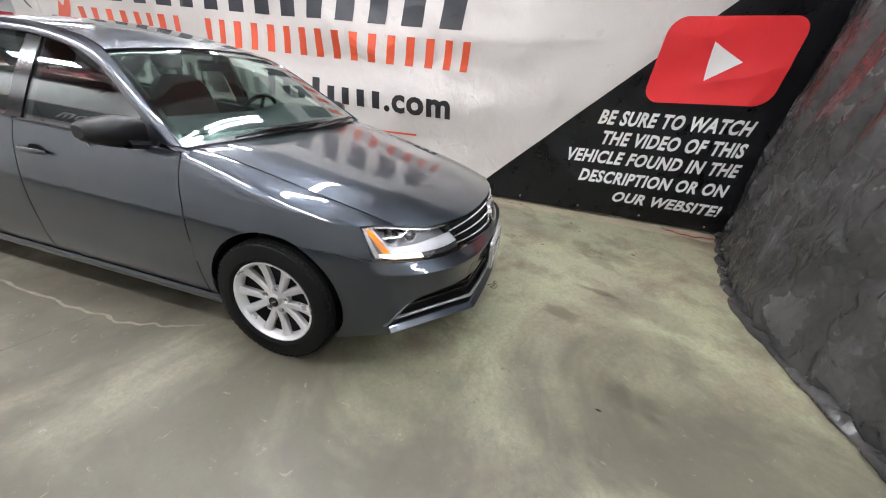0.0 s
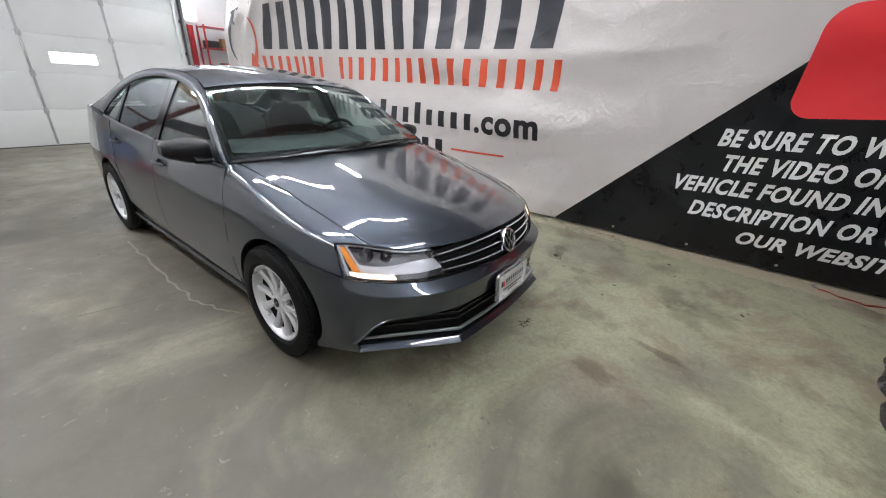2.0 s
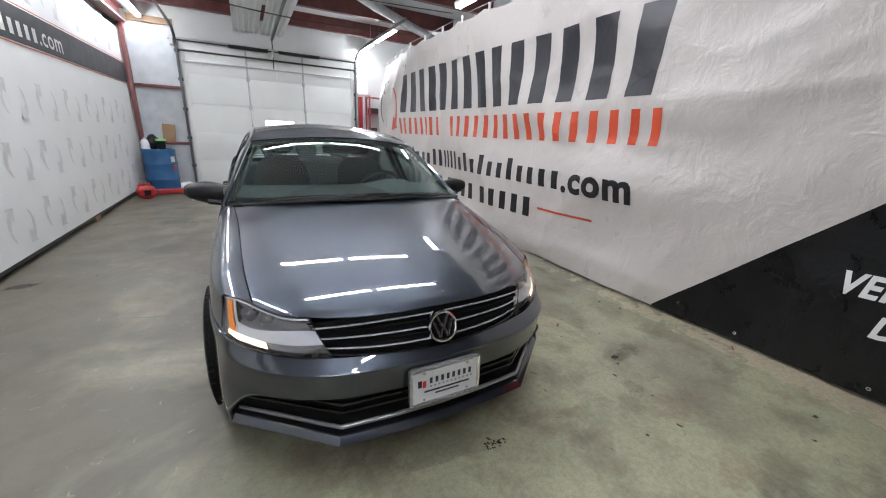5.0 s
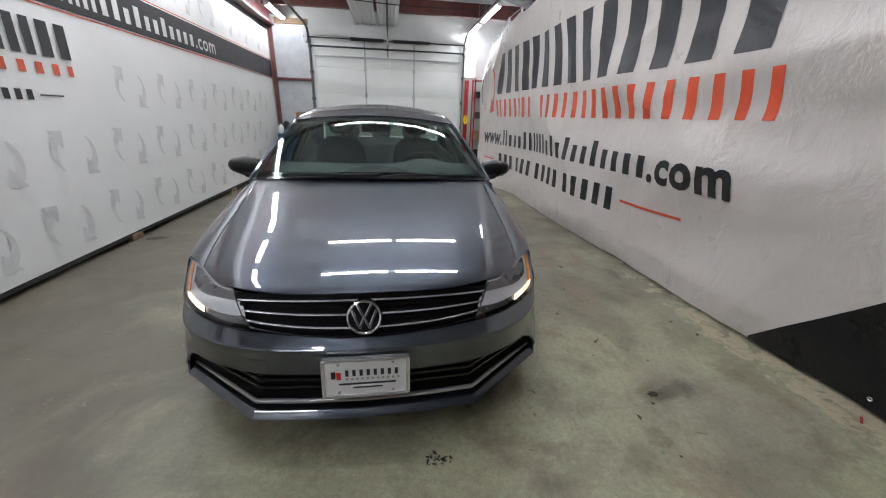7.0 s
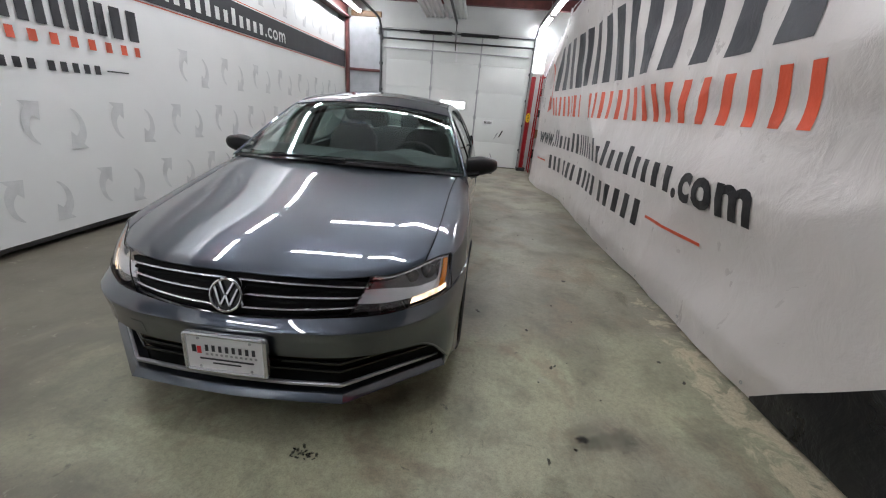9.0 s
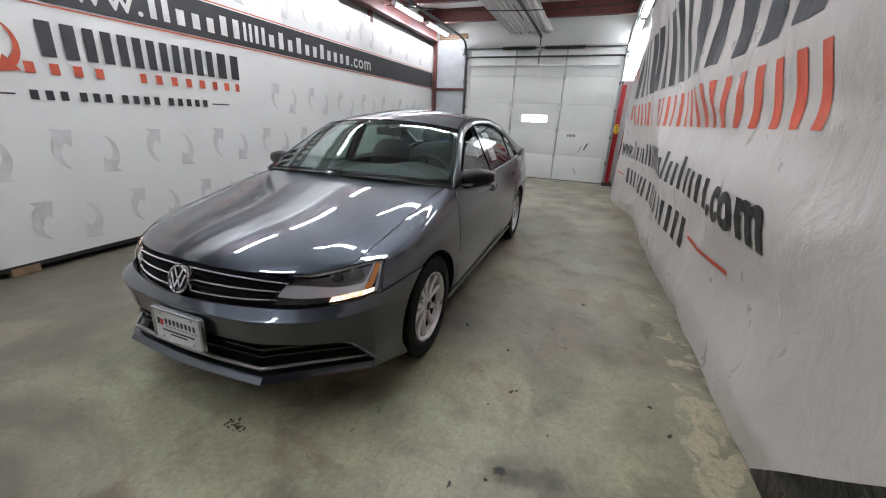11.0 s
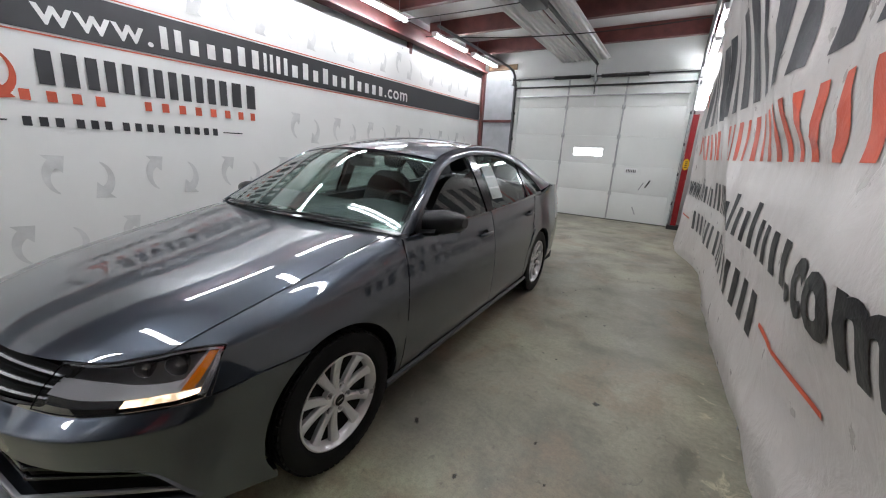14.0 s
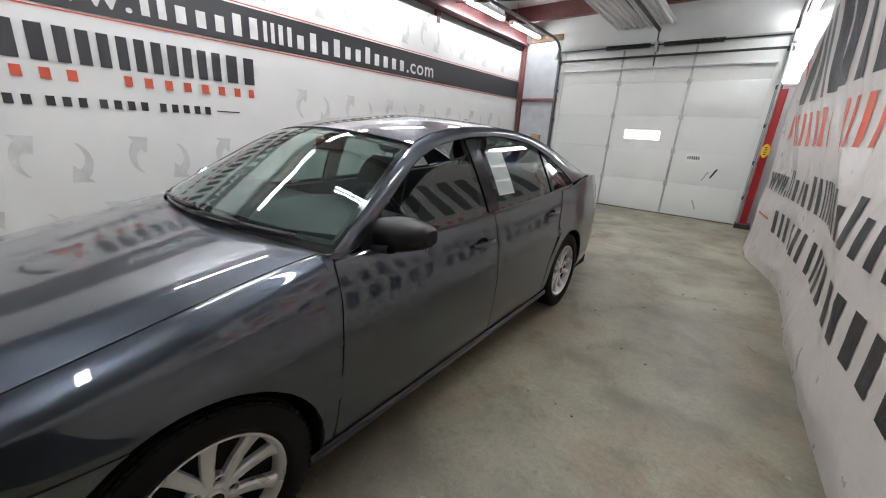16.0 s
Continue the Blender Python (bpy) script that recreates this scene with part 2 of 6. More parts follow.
def vinyl(name, color, rough=0.42, crease=0.35):
    """Printed banner vinyl with soft folds and fine creases."""
    m = mat(name, color, rough)
    soft, mid = grain(m, 1.5, 3, 0.5, 0.6), grain(m, 5.0, 5, 0.6, 0.5, stretch=(1, 1, 0.8))
    c = mixcol(m, ramp(m, soft, 0.3, 0.75, 0, 0.35), color, tuple(v * 0.86 for v in color))
    link(m, c, bsdf(m, "Base Color"))
    link(m, ramp(m, mid, 0.3, 0.7, rough - 0.05, rough + 0.08), bsdf(m, "Roughness"))
    ridge = node(m, "ShaderNodeMath", operation="ABSOLUTE")
    less = node(m, "ShaderNodeMath", operation="SUBTRACT")
    link(m, grain(m, 2.1, 2, 0.5, 0.4, stretch=(1, 1.0, 1.5), offset=(4, 1, 6)), less.inputs[0])
    less.inputs[1].default_value = 0.5
    link(m, less.outputs[0], ridge.inputs[0])
    # fine creases come and go along the ridges
    where = node(m, "ShaderNodeMath", operation="MULTIPLY")
    link(m, ramp(m, ridge.outputs[0], 0.0, 0.05, 1.0, 0.0), where.inputs[0])
    link(m, ramp(m, soft, 0.42, 0.62, 0.0, 0.09), where.inputs[1])
    add = node(m, "ShaderNodeMath", operation="MULTIPLY_ADD")
    link(m, mid, add.inputs[0])
    add.inputs[1].default_value = 0.9
    link(m, where.outputs[0], add.inputs[2])
    bump(m, add.outputs[0], crease, 0.03)
    return m


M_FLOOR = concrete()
M_PAINT = car_paint()
M_BANNER = vinyl("off_white_vinyl", (0.56, 0.522, 0.496), 0.31, 0.5)
M_BANNER_BLACK = vinyl("black_vinyl", (0.007, 0.007, 0.008), 0.30, 0.7)
bsdf(M_BANNER_BLACK, "Specular IOR Level").default_value = 0.3
M_PRINT_GREY = vinyl("charcoal_print", (0.030, 0.030, 0.036), 0.36)
M_PRINT_BLACK = vinyl("black_print", (0.016, 0.016, 0.018), 0.42)
M_PRINT_ORANGE = vinyl("orange_print", (0.62, 0.085, 0.035), 0.42)
M_PRINT_RED = vinyl("red_print", (0.75, 0.035, 0.04), 0.42)
M_PRINT_WHITE = vinyl("white_print", (0.80, 0.79, 0.77), 0.45, 0.15)
M_WALLSHEET = vinyl("white_wall_vinyl", (0.82, 0.825, 0.81), 0.5, 0.06)
M_SHEET_GREY = worn("pale_grey_print", (0.675, 0.682, 0.675), 0.5, bumps=0)
M_SHEET_DARK = worn("dark_grey_print", (0.033, 0.033, 0.037), 0.45, bumps=0)
M_SHEET_ORANGE = worn("wall_orange_print", (0.58, 0.10, 0.05), 0.45, bumps=0)
M_SHEET_WHITE = worn("wall_white_print", (0.76, 0.76, 0.74), 0.45, bumps=0)
M_TARP = mat("black_plastic_film", (0.075, 0.075, 0.075), 0.28)
creases = node(M_TARP, "ShaderNodeTexVoronoi", Scale=9.0, feature="DISTANCE_TO_EDGE")
warped = node(M_TARP, "ShaderNodeMapping")
warped.inputs["Scale"].default_value = (1.0, 1.0, 0.75)
shift = node(M_TARP, "ShaderNodeMixRGB", blend_type="ADD")
shift.inputs[0].default_value = 0.4
link(M_TARP, node(M_TARP, "ShaderNodeTexCoord").outputs["Object"], warped.inputs["Vector"])
stir = node(M_TARP, "ShaderNodeTexNoise", Scale=3.0, Detail=3.0)
link(M_TARP, warped.outputs[0], stir.inputs["Vector"])
link(M_TARP, warped.outputs[0], shift.inputs[1])
link(M_TARP, stir.outputs["Color"], shift.inputs[2])
link(M_TARP, shift.outputs[0], creases.inputs["Vector"])
crinkle = node(M_TARP, "ShaderNodeMath", operation="MULTIPLY_ADD")
link(M_TARP, grain(M_TARP, 7.0, 5, 0.6, 0.8), crinkle.inputs[0])
crinkle.inputs[1].default_value = 1.1
link(M_TARP, ramp(M_TARP, creases.outputs["Distance"], 0.0, 0.25, 0.0, 0.45), crinkle.inputs[2])
bump(M_TARP, crinkle.outputs[0], 0.4, 0.03)
dusty = grain(M_TARP, 2.5, 4, 0.6)
link(M_TARP, mixcol(M_TARP, ramp(M_TARP, dusty, 0.4, 0.7), (0.035, 0.034, 0.034), (0.075, 0.072, 0.072)), bsdf(M_TARP, "Base Color"))
link(M_TARP, ramp(M_TARP, dusty, 0.35, 0.7, 0.16, 0.34), bsdf(M_TARP, "Roughness"))
M_STEEL_RED = worn("red_oxide_steel", (0.125, 0.034, 0.030), 0.45, vary=0.4)
M_SOFFIT = worn("ribbed_white_steel", (0.76, 0.77, 0.77), 0.45, vary=0.05, scale=2, bumps=0)
M_DARKGREY = worn("dark_grey_enamel", (0.07, 0.072, 0.075), 0.4, vary=0.3)
M_CEILING = worn("white_insulation", (0.74, 0.75, 0.75), 0.65, vary=0.1, scale=3)
M_PANEL = worn("white_steel_panel", (0.62, 0.635, 0.622), 0.42, vary=0.06, scale=2)
M_DOORPANEL = worn("cream_steel_door", (0.70, 0.715, 0.69), 0.45, vary=0.05, scale=1.5, bumps=0.06)
M_GALV = worn("galvanised_steel", (0.42, 0.43, 0.43), 0.38, 0.7, vary=0.25)
M_BLACKSTEEL = worn("black_steel", (0.02, 0.02, 0.02), 0.45)
M_FACING = worn("silver_grey_facing", (0.44, 0.46, 0.48), 0.42, vary=0.15, scale=5)
M_WOODBOARD = worn("bare_plywood", (0.26, 0.17, 0.10), 0.7, vary=0.35)
M_TUBE = glow("lit_tube", (0.962, 0.968, 0.995), TUBE_POWER)
M_PANE = glow("daylit_pane", (0.95, 0.98, 1.0), PANE_POWER)
M_LAMPBODY = worn("white_enamel", (0.78, 0.78, 0.78), 0.4, vary=0.06)
M_PLASTIC = worn("black_plastic", (0.006, 0.006, 0.007), 0.33, Specular_IOR_Level=0.32, vary=0.3, fine=400, bumps=0.25)
M_GLOSSBLACK = mat("gloss_black", (0.006, 0.006, 0.007), 0.12)
M_RUBBER = worn("tyre_rubber", (0.007, 0.007, 0.007), 0.62, Specular_IOR_Level=0.14, vary=0.3, fine=150)
M_ALLOY = worn("silver_alloy", (0.72, 0.72, 0.725), 0.30, 0.5, vary=0.12, fine=300, bumps=0.05)
M_THINCHROME = mat("thin_bright_trim", (0.8, 0.81, 0.83), 0.24, 0.75)
M_BRIGHT = mat("satin_silver", (0.34, 0.345, 0.36), 0.34, 0.8)
M_CHROME = mat("chrome", (0.75, 0.76, 0.78), 0.08, 1.0)
# near-black for black parts and for shade put into hollows as colour
M_DARK = mat("black_and_cavity_shade", (0.005, 0.005, 0.005), 0.7, Specular_IOR_Level=0.12)
M_GLASS = clear("green_tinted_glass", (0.76, 0.86, 0.83), 1.0, 0.028)
M_SIDEGLASS = clear("tinted_side_glass", (0.70, 0.75, 0.735), 1.0, 0.085)
M_LENS = clear("clear_lens", (0.97, 0.97, 0.98))
M_SEAT = worn("dark_grey_seat_cloth", (0.034, 0.036, 0.038), 0.85, fine=500, bumps=0.5)
M_DASH = worn("dark_dashboard_plastic", (0.012, 0.0165, 0.0172), 0.6, fine=600, bumps=0.3)
M_TRIM = worn("grey_cabin_trim", (0.10, 0.105, 0.10), 0.75)
M_AMBER = mat("amber_reflector", (0.90, 0.28, 0.006), 0.25)
M_SILVERPLASTIC = mat("silver_lamp_housing", (0.74, 0.75, 0.77), 0.2, 0.75)
M_LAMPGREY = mat("grey_lamp_trim", (0.66, 0.67, 0.69), 0.3, 0.2)
M_BOWL = mat("lamp_reflector", (0.34, 0.345, 0.36), 0.22, 0.9)
M_LAMPHOUSE = mat("dark_lamp_housing", (0.21, 0.22, 0.24), 0.3, 0.4)
M_DRL = glow("lit_marker_strip", (1.0, 0.74, 0.48), 1.6)
link(M_DRL, ramp(M_DRL, grain(M_DRL, 22.0, 3), 0.36, 0.66, 0.8, 4.5), bsdf(M_DRL, "Emission Strength"))
M_TAILRED = mat("red_tail_lens", (0.35, 0.01, 0.01), 0.12)

# ---- the setting ----
WALL_X, DOOR_Y, BACK_Y, CEIL_Z = -2.66, 8.15, -3.35, 3.78


def wave(y, z, seed=0.0):
    return noise.noise(Vector((y, z, seed)))


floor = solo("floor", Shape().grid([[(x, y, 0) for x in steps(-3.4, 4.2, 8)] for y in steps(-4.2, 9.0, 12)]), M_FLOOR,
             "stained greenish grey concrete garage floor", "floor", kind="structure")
solo("ceiling", Shape().box(-3.4, 4.2, -4.2, 9.0, CEIL_Z, CEIL_Z + 0.1), M_CEILING, "white faced insulation ceiling above red purlins", "ceiling", kind="structure")
solo("wall_west", Shape().box(-2.98, -2.86, -4.2, 8.25, 0, CEIL_Z), M_CEILING, "white insulated wall behind the printed sheet", "wall", kind="structure")
solo("wall_east", Shape().box(3.6, 3.75, -4.2, 9.0, 0, CEIL_Z), M_CEILING, "white insulated side wall of the garage", "wall", kind="structure")
solo("wall_south", Shape().box(-3.4, 4.2, -4.1, -3.95, 0, CEIL_Z), M_CEILING, "white insulated end wall beside black plastic", "wall", kind="structure")
# end wall with the door's opening
north = Shape()
north.box(-2.98, -1.70, 8.17, 8.32, 0, CEIL_Z)
north.box(-1.70, 1.97, 8.17, 8.32, 3.06, CEIL_Z)
north.box(1.97, 3.75, 8.17, 8.32, 0, 2.34)
north.box(1.97, 3.75, 8.17, 8.32, 2.80, CEIL_Z)
north.box(2.32, 3.75, 8.17, 8.32, 2.34, 2.80)
wall_north = solo("wall_north", north, M_PANEL, "white steel lined end wall round the garage door", "wall", kind="structure", smooth=False)


def girt(y0, y1, x0, x1, z, name="girt"):
    s = Shape().box(x0, x1, y0, y1, z - 0.03, z + 0.03, 0.004)
    return part(name, s, M_STEEL_RED, wall_north, "red oxide steel girt")


girt(8.09, 8.166, -2.62, -1.72, 2.12)
girt(8.09, 8.166, -2.62, -1.72, 0.98)
part("wall_post", Shape().box(-2.64, -2.56, 8.07, 8.166, 0, 3.3, 0.004), M_STEEL_RED, wall_north, "red oxide steel post")
part("plywood_strip", Shape().box(-2.5, -1.75, 8.12, 8.166, 3.3, 3.42, 0.004), M_WOODBOARD, wall_north, "bare plywood strip")
part("insulation_facing", Shape().slab([[(x, 8.155 + 0.006 * wave(x * 5, z * 3, 51), z) for x in steps(-2.56, -1.77, 20)] for z in steps(0.0, 3.28, 60)], -0.004), M_FACING, wall_north, "creased silver-grey insulation facing")
part("wall_flashing", Shape().box(-1.7, 2.0, 8.13, 8.168, 3.10, 3.36), M_PANEL, wall_north)

# roof steel
for y in (7.35, 5.85, 4.35, 2.85, 1.35, -0.15, -1.65, -3.15):
    s = Shape().box(-2.75, 3.55, y - 0.02, y + 0.02, 3.5, 3.776)
    s.box(-2.75, 3.55, y - 0.05, y + 0.05, 3.495, 3.512)
    solo("purlin", s, M_STEEL_RED, "red oxide steel roof purlin under the ceiling", "roof beam", "roof purlins", kind="structure", smooth=False)
s = Shape().box(-2.70, -2.5, -4.0, 8.1, 3.24, 3.27)
s.box(-2.62, -2.58, -4.0, 8.1, 3.27, 3.49)
s.box(-2.70, -2.5, -4.0, 8.1, 3.47, 3.494)
solo("eave_beam", s, M_STEEL_RED, "long red oxide steel eave beam over the printed wall", "roof beam", kind="structure", smooth=False)
for y in (5.1, 1.9, -1.3):
    solo("wall_stud", Shape().box(-2.72, -2.66, y - 0.05, y + 0.05, 3.05, 3.26, 0.004), M_STEEL_RED, "short red steel stud above the printed sheet", "post", "wall studs", kind="structure")

# printed white sheet on the west wall
sheet_rows = []
for z in [0.09] + steps(0.12, 3.13, 16):
    sheet_rows.append([(WALL_X + 0.004 * wave(y * 0.9, z * 0.8, 3.0) - 0.02 * max(0, 0.3 - z), y, z - (0.02 * wave(y * 1.3, 0, 8) if z > 3 else 0)) for y in steps(-3.3, 8.06, 60)])
wall_sheet = solo("printed_wall_sheet", Shape().slab(sheet_rows, -0.012), M_WALLSHEET, "white vinyl wall sheet printed with grey arrows and dark band", "wall banner", kind="structure", angle=60)
part("bottom_rail", Shape().box(WALL_X - 0.045, WALL_X - 0.006, -3.3, 8.05, 0.05, 0.11), M_BLACKSTEEL, wall_sheet, "dark bottom rail")
for i in range(19):
    part("grommet", Shape().lathe([(0, 0.006), (0.004, 0.012), (0.0, 0.016)], 12), M_GALV, wall_sheet).matrix_basis = pose(WALL_X + 0.012, -3.1 + i * 0.61, 3.09)
for y in (-0.45, 2.2, 4.9, 7.4):
    part("wood_block", Shape().box(-0.05, 0.05, -0.09, 0.09, 0, 0.07, 0.004), M_WOODBOARD, wall_sheet, "small wooden block").matrix_basis = pose(WALL_X - 0.05, y, 0.0)


def wall_quad(y0, y1, z0, z1, lean=0.0, lift=0.008, ny=1):
    """A flat print on the west wall; lean shears the top towards +y."""
    rows = []
    for z in (z0, z1):
        rows.append([(WALL_X + lift, lerp(y0, y1, u) + lean * (z - z0), z) for u in steps(0, 1, ny)])
    return Shape().grid(rows)


def swirl(cy, cz, r, flip, width):
    """A curved arrow in (across, up): a strip that widens into a head."""
    n = 16
    a0, a1 = radians(242), radians(128)
    k = -1 if flip else 1
    pts = []
    for i in range(n + 1):
        u = i / n
        a = lerp(a0, a1, u)
        w = width * (0.10 + 1.0 * u ** 0.8)
        for q in (r - w / 2, r + w / 2):
            pts.append((q * math.cos(a) * 0.82, q * math.sin(a)))
    e = ((pts[-1][0] + pts[-2][0]) / 2, (pts[-1][1] + pts[-2][1]) / 2)
    nx, nz = math.cos(a1), math.sin(a1)
    w = width * 1.15
    pts += [(e[0] - nx * w, e[1] - nz * w), (e[0] + nx * w, e[1] + nz * w), (e[0] + nz * r * 0.72, e[1] - nx * r * 0.72)]
    m = len(pts)
    faces = [(2 * i, 2 * i + 1, 2 * i + 3, 2 * i + 2) for i in range(n)]
    faces += [(m - 5, m - 1, m - 3), (m - 4, m - 1, m - 5), (m - 4, m - 2, m - 1)]
    return [(cy + k * p[0], cz + k * p[1]) for p in pts], faces


def on_wall(vf, lift=0.008):
    return Shape().add([(WALL_X + lift, y, z) for y, z in vf[0]], vf[1])


# pale grey arrows in staggered rows
for z, off in ((0.39, -0.21), (0.97, 0.06), (1.56, 0.30), (2.80, 0.30)):
    for i in range(-4, 11):
        y = off + i * 0.745
        for flip in (False, True):
            if -3.1 < y < 7.5 and not (z == 1.56 and -0.7 < y < 2.0):
                part("arrow_print", on_wall(swirl(y + (0.22 if flip else 0.04), z, 0.155, flip, 0.085)), M_SHEET_GREY, wall_sheet, fix=False)
# dark band with its bars, thin red lines
part("dark_band", wall_quad(-3.3, 8.05, 2.14, 2.50, ny=30, lift=0.010), M_SHEET_DARK, wall_sheet, "dark grey printed band")
part("red_line", wall_quad(-3.3, 8.05, 2.515, 2.527, ny=30, lift=0.010), M_SHEET_ORANGE, wall_sheet)
part("red_line", wall_quad(-3.3, 8.05, 2.113, 2.125, ny=30, lift=0.010), M_SHEET_ORANGE, wall_sheet)


def bars(y0, y1, z0, z1, widths, fill, lean, material, place, parent, low=(), split=0.85):
    """A row of plain slanted bars in place of brand lettering; widths are the letters' relative widths, 0 for a space."""
    total = sum(abs(w) for w in widths)
    pos = 0.0
    for n, w in enumerate(widths):
        a, b = pos / total, (pos + abs(w)) / total
        pos += abs(w)
        if w < 0:
            continue
        ya, yb = lerp(y0, y1, a), lerp(y0, y1, b)
        top = lerp(z0, z1, 0.72) if n in low else z1
        pieces = 2 if w > split else 1
        for k in range(pieces):
            c0 = lerp(ya, yb, (k + 0.5 - fill / 2) / pieces)
            c1 = lerp(ya, yb, (k + 0.5 + fill / 2) / pieces)
            part("print_bar", place(c0, c1, z0, top, lean), material, parent, fix=False)


def west(c0, c1, z0, z1, lean):
    return wall_quad(c0, c1, z0, z1, lean, 0.014)


WORD8 = [1.25, 1.05, 1.0, 1.0, 1.0, 1.05, 0.7, 0.7]
WORD12 = [1, 1, 1, 1, -1.1, 0.9, 1, 1, 1, 1, 1, 1, 0.9]
bars(0.03, 1.96, 1.735, 2.0, WORD8, 0.62, 0.03, M_SHEET_DARK, west, wall_sheet)
bars(-0.12, 1.95, 1.60, 1.685, [w * 0.8 if w > 0 else w for w in WORD12], 0.40, 0.02, M_SHEET_ORANGE, west, wall_sheet)
bars(-0.11, 1.46, 1.40, 1.475, [0.8] * 3 + [-0.3] + [0.8] * 3 + [-0.3] + [0.8] * 4 + [-0.4] + [0.8] * 5, 0.55, 0.015, M_SHEET_DARK, west, wall_sheet)
part("print_line", wall_quad(-0.43, -0.17, 1.432, 1.444, lift=0.014), M_SHEET_DARK, wall_sheet)
part("print_line", wall_quad(1.5, 1.73, 1.432, 1.444, lift=0.014), M_SHEET_DARK, wall_sheet)
part("arrow_print", on_wall(swirl(-0.30, 1.80, 0.17, False, 0.06), 0.014), M_SHEET_DARK, wall_sheet, fix=False)
part("arrow_print", on_wall(swirl(-0.22, 1.80, 0.17, True, 0.06), 0.014), M_SHEET_ORANGE, wall_sheet, fix=False)
SITE = [1.2, 1.2, 1.2, 0.35] + [1.2] + [0.8] * 5 + [0.4] * 2 + [1.0] + [0.8] * 3 + [0.85] + [0.8] * 7 + [0.35] + [0.8] * 2 + [1.2]
LOW = (1, 2, 3, 9, 11, 13, 14, 16, 17, 18, 19)
bars(0.95, 4.33, 2.205, 2.41, SITE[4:-4], 0.5, 0.02, M_SHEET_WHITE, west, wall_sheet, low=LOW)

# ---- the loose banner ----
belly_x = curve((-3.4, 2.50), (-0.9, 2.47), (-0.2, 2.455), (1.2, 2.43), (2.5, 2.385), (5.0, 2.34), (6.7, 2.22))


tuck = curve((-3.4, 0.10), (-0.9, 0.035), (-0.2, 0.035), (0.6, 0.03), (2.5, 0.02), (7, 0.03))


far_edge = curve((0, 2.10), (0.2, 2.11), (0.5, 2.14), (0.95, 2.18), (1.45, 2.21), (2.2, 2.235), (2.75, 2.30), (3.0, 2.34))


def banner_x(y, z):
    base = belly_x(y) + tuck(y) * math.exp(-z / 0.16) - 0.05 * max(0, z - 0.5) - (0.05 - 0.018 * min(1, max(0, y - 2) / 1.5)) * max(0, z - 0.9) ** 2
    if y > 4.2:
        w = min(1, (y - 4.2) / 2.2)
        base = lerp(base, far_edge(z), w * w * (3 - 2 * w))
    sag = 0.022 * math.sin(2.4 * z + 0.9 * y + 1.0) * min(1, z)
    fold = abs(wave(y * 0.55 - 0.5 * z + 3, z * 0.9 + 0.35 * y, 5.0))
    drape = 0.108 * fold - 0.038 + 0.012 * wave(y * 2.3 + z * 1.5, z * 1.7 - y * 0.6, 9.0)
    pull = abs(wave(y * 1.1 + 1.3 * z, 2.2 * z - 0.8 * y, 14.0))
    drape += 0.046 * (min(pull, 0.35) - 0.2) * min(1, max(0, z - 0.2)) * min(1, max(0, 2.7 - y) / 1.5)
    loose = 0.045 * max(0, 0.5 - z) * abs(wave(y * 2.6, z * 4, 2.0))
    crease = abs(wave(y * 1.9 + 0.55 * z, z * 0.45, 23.0))
    fan = -min(0.12, max(0.0, y - 1.6) * 0.05) * max(0, 0.42 - crease) * min(1, max(0, z - 0.8)) * (0.35 if z > 2.86 else min(1, 0.35 + (2.86 - z) * 1.5))
    roll = 0.04 * math.exp(-((z - 1.42) / 0.18) ** 2) - 0.04 * math.exp(-((z - 1.0) / 0.2) ** 2) - 0.02 * math.exp(-((z - 1.75) / 0.15) ** 2)
    roll *= min(1, max(0, (y + 1.1) / 0.9)) * min(1, max(0, (2.6 - y) / 1.2))
    hem = -0.030 * math.exp(-((z - 0.23) / 0.12) ** 2) * (0.5 + abs(wave(y * 1.2, 2, 61))) * min(1, max(0, (y + 0.9) / 0.6)) * min(1, max(0, (4.0 - y) / 1.5))
    return base + sag * 0.7 + drape + loose + fan + roll + hem


def banner_foot(y):
    return 0.035 + 0.015 * wave(y * 1.4, 0, 4)


def banner_top(y):
    return 2.88 - 0.07 * abs(math.sin((y - 6.6) * math.pi / 0.62)) * 0.5 - 0.05 * max(0, (y - 5.6))


rows = []
for u in steps(0, 1, 100):
    rows.append([(banner_x(y, lerp(banner_foot(y), banner_top(y), u)), y, lerp(banner_foot(y), banner_top(y), u)) for y in steps(-3.3, 6.6, 420)])
banner = solo("hanging_banner", Shape().slab(rows, 0.002), M_BANNER, "large wrinkled off-white vinyl banner with printed graphics", "banner", angle=70)


def on_banner(pts, faces, lift):
    return Shape().add([(banner_x(y, z) - lift, y, z) for y, z in pts], faces)


def banner_patch(corner, ny, nz, lift):
    """corner(u, v) gives (y, z); u runs along, v up."""
    pts = [corner(i / ny, j / nz) for j in range(nz + 1) for i in range(ny + 1)]
    w = ny + 1
    return on_banner(pts, [(j * w + i, j * w + i + 1, (j + 1) * w + i + 1, (j + 1) * w + i) for j in range(nz) for i in range(ny)], lift)


def east(c0, c1, z0, z1, lean):
    return banner_patch(lambda u, v: (lerp(c0, c1, u) - lean * (v - 0.5), lerp(z0, z1, v)), 12, 30, 0.003)


# black corner below the diagonal, from the foot to the far end
def black_corner(u, v):
    y = lerp(-0.26, -3.3, u)
    top = min(banner_top(y), 0.05 + 0.99 * (-0.26 - y))
    return y, lerp(banner_foot(y) - 0.004, top, v)


part("black_print", banner_patch(black_corner, 180, 100, 0.0035), M_BANNER_BLACK, banner, "black printed corner", fix=False)


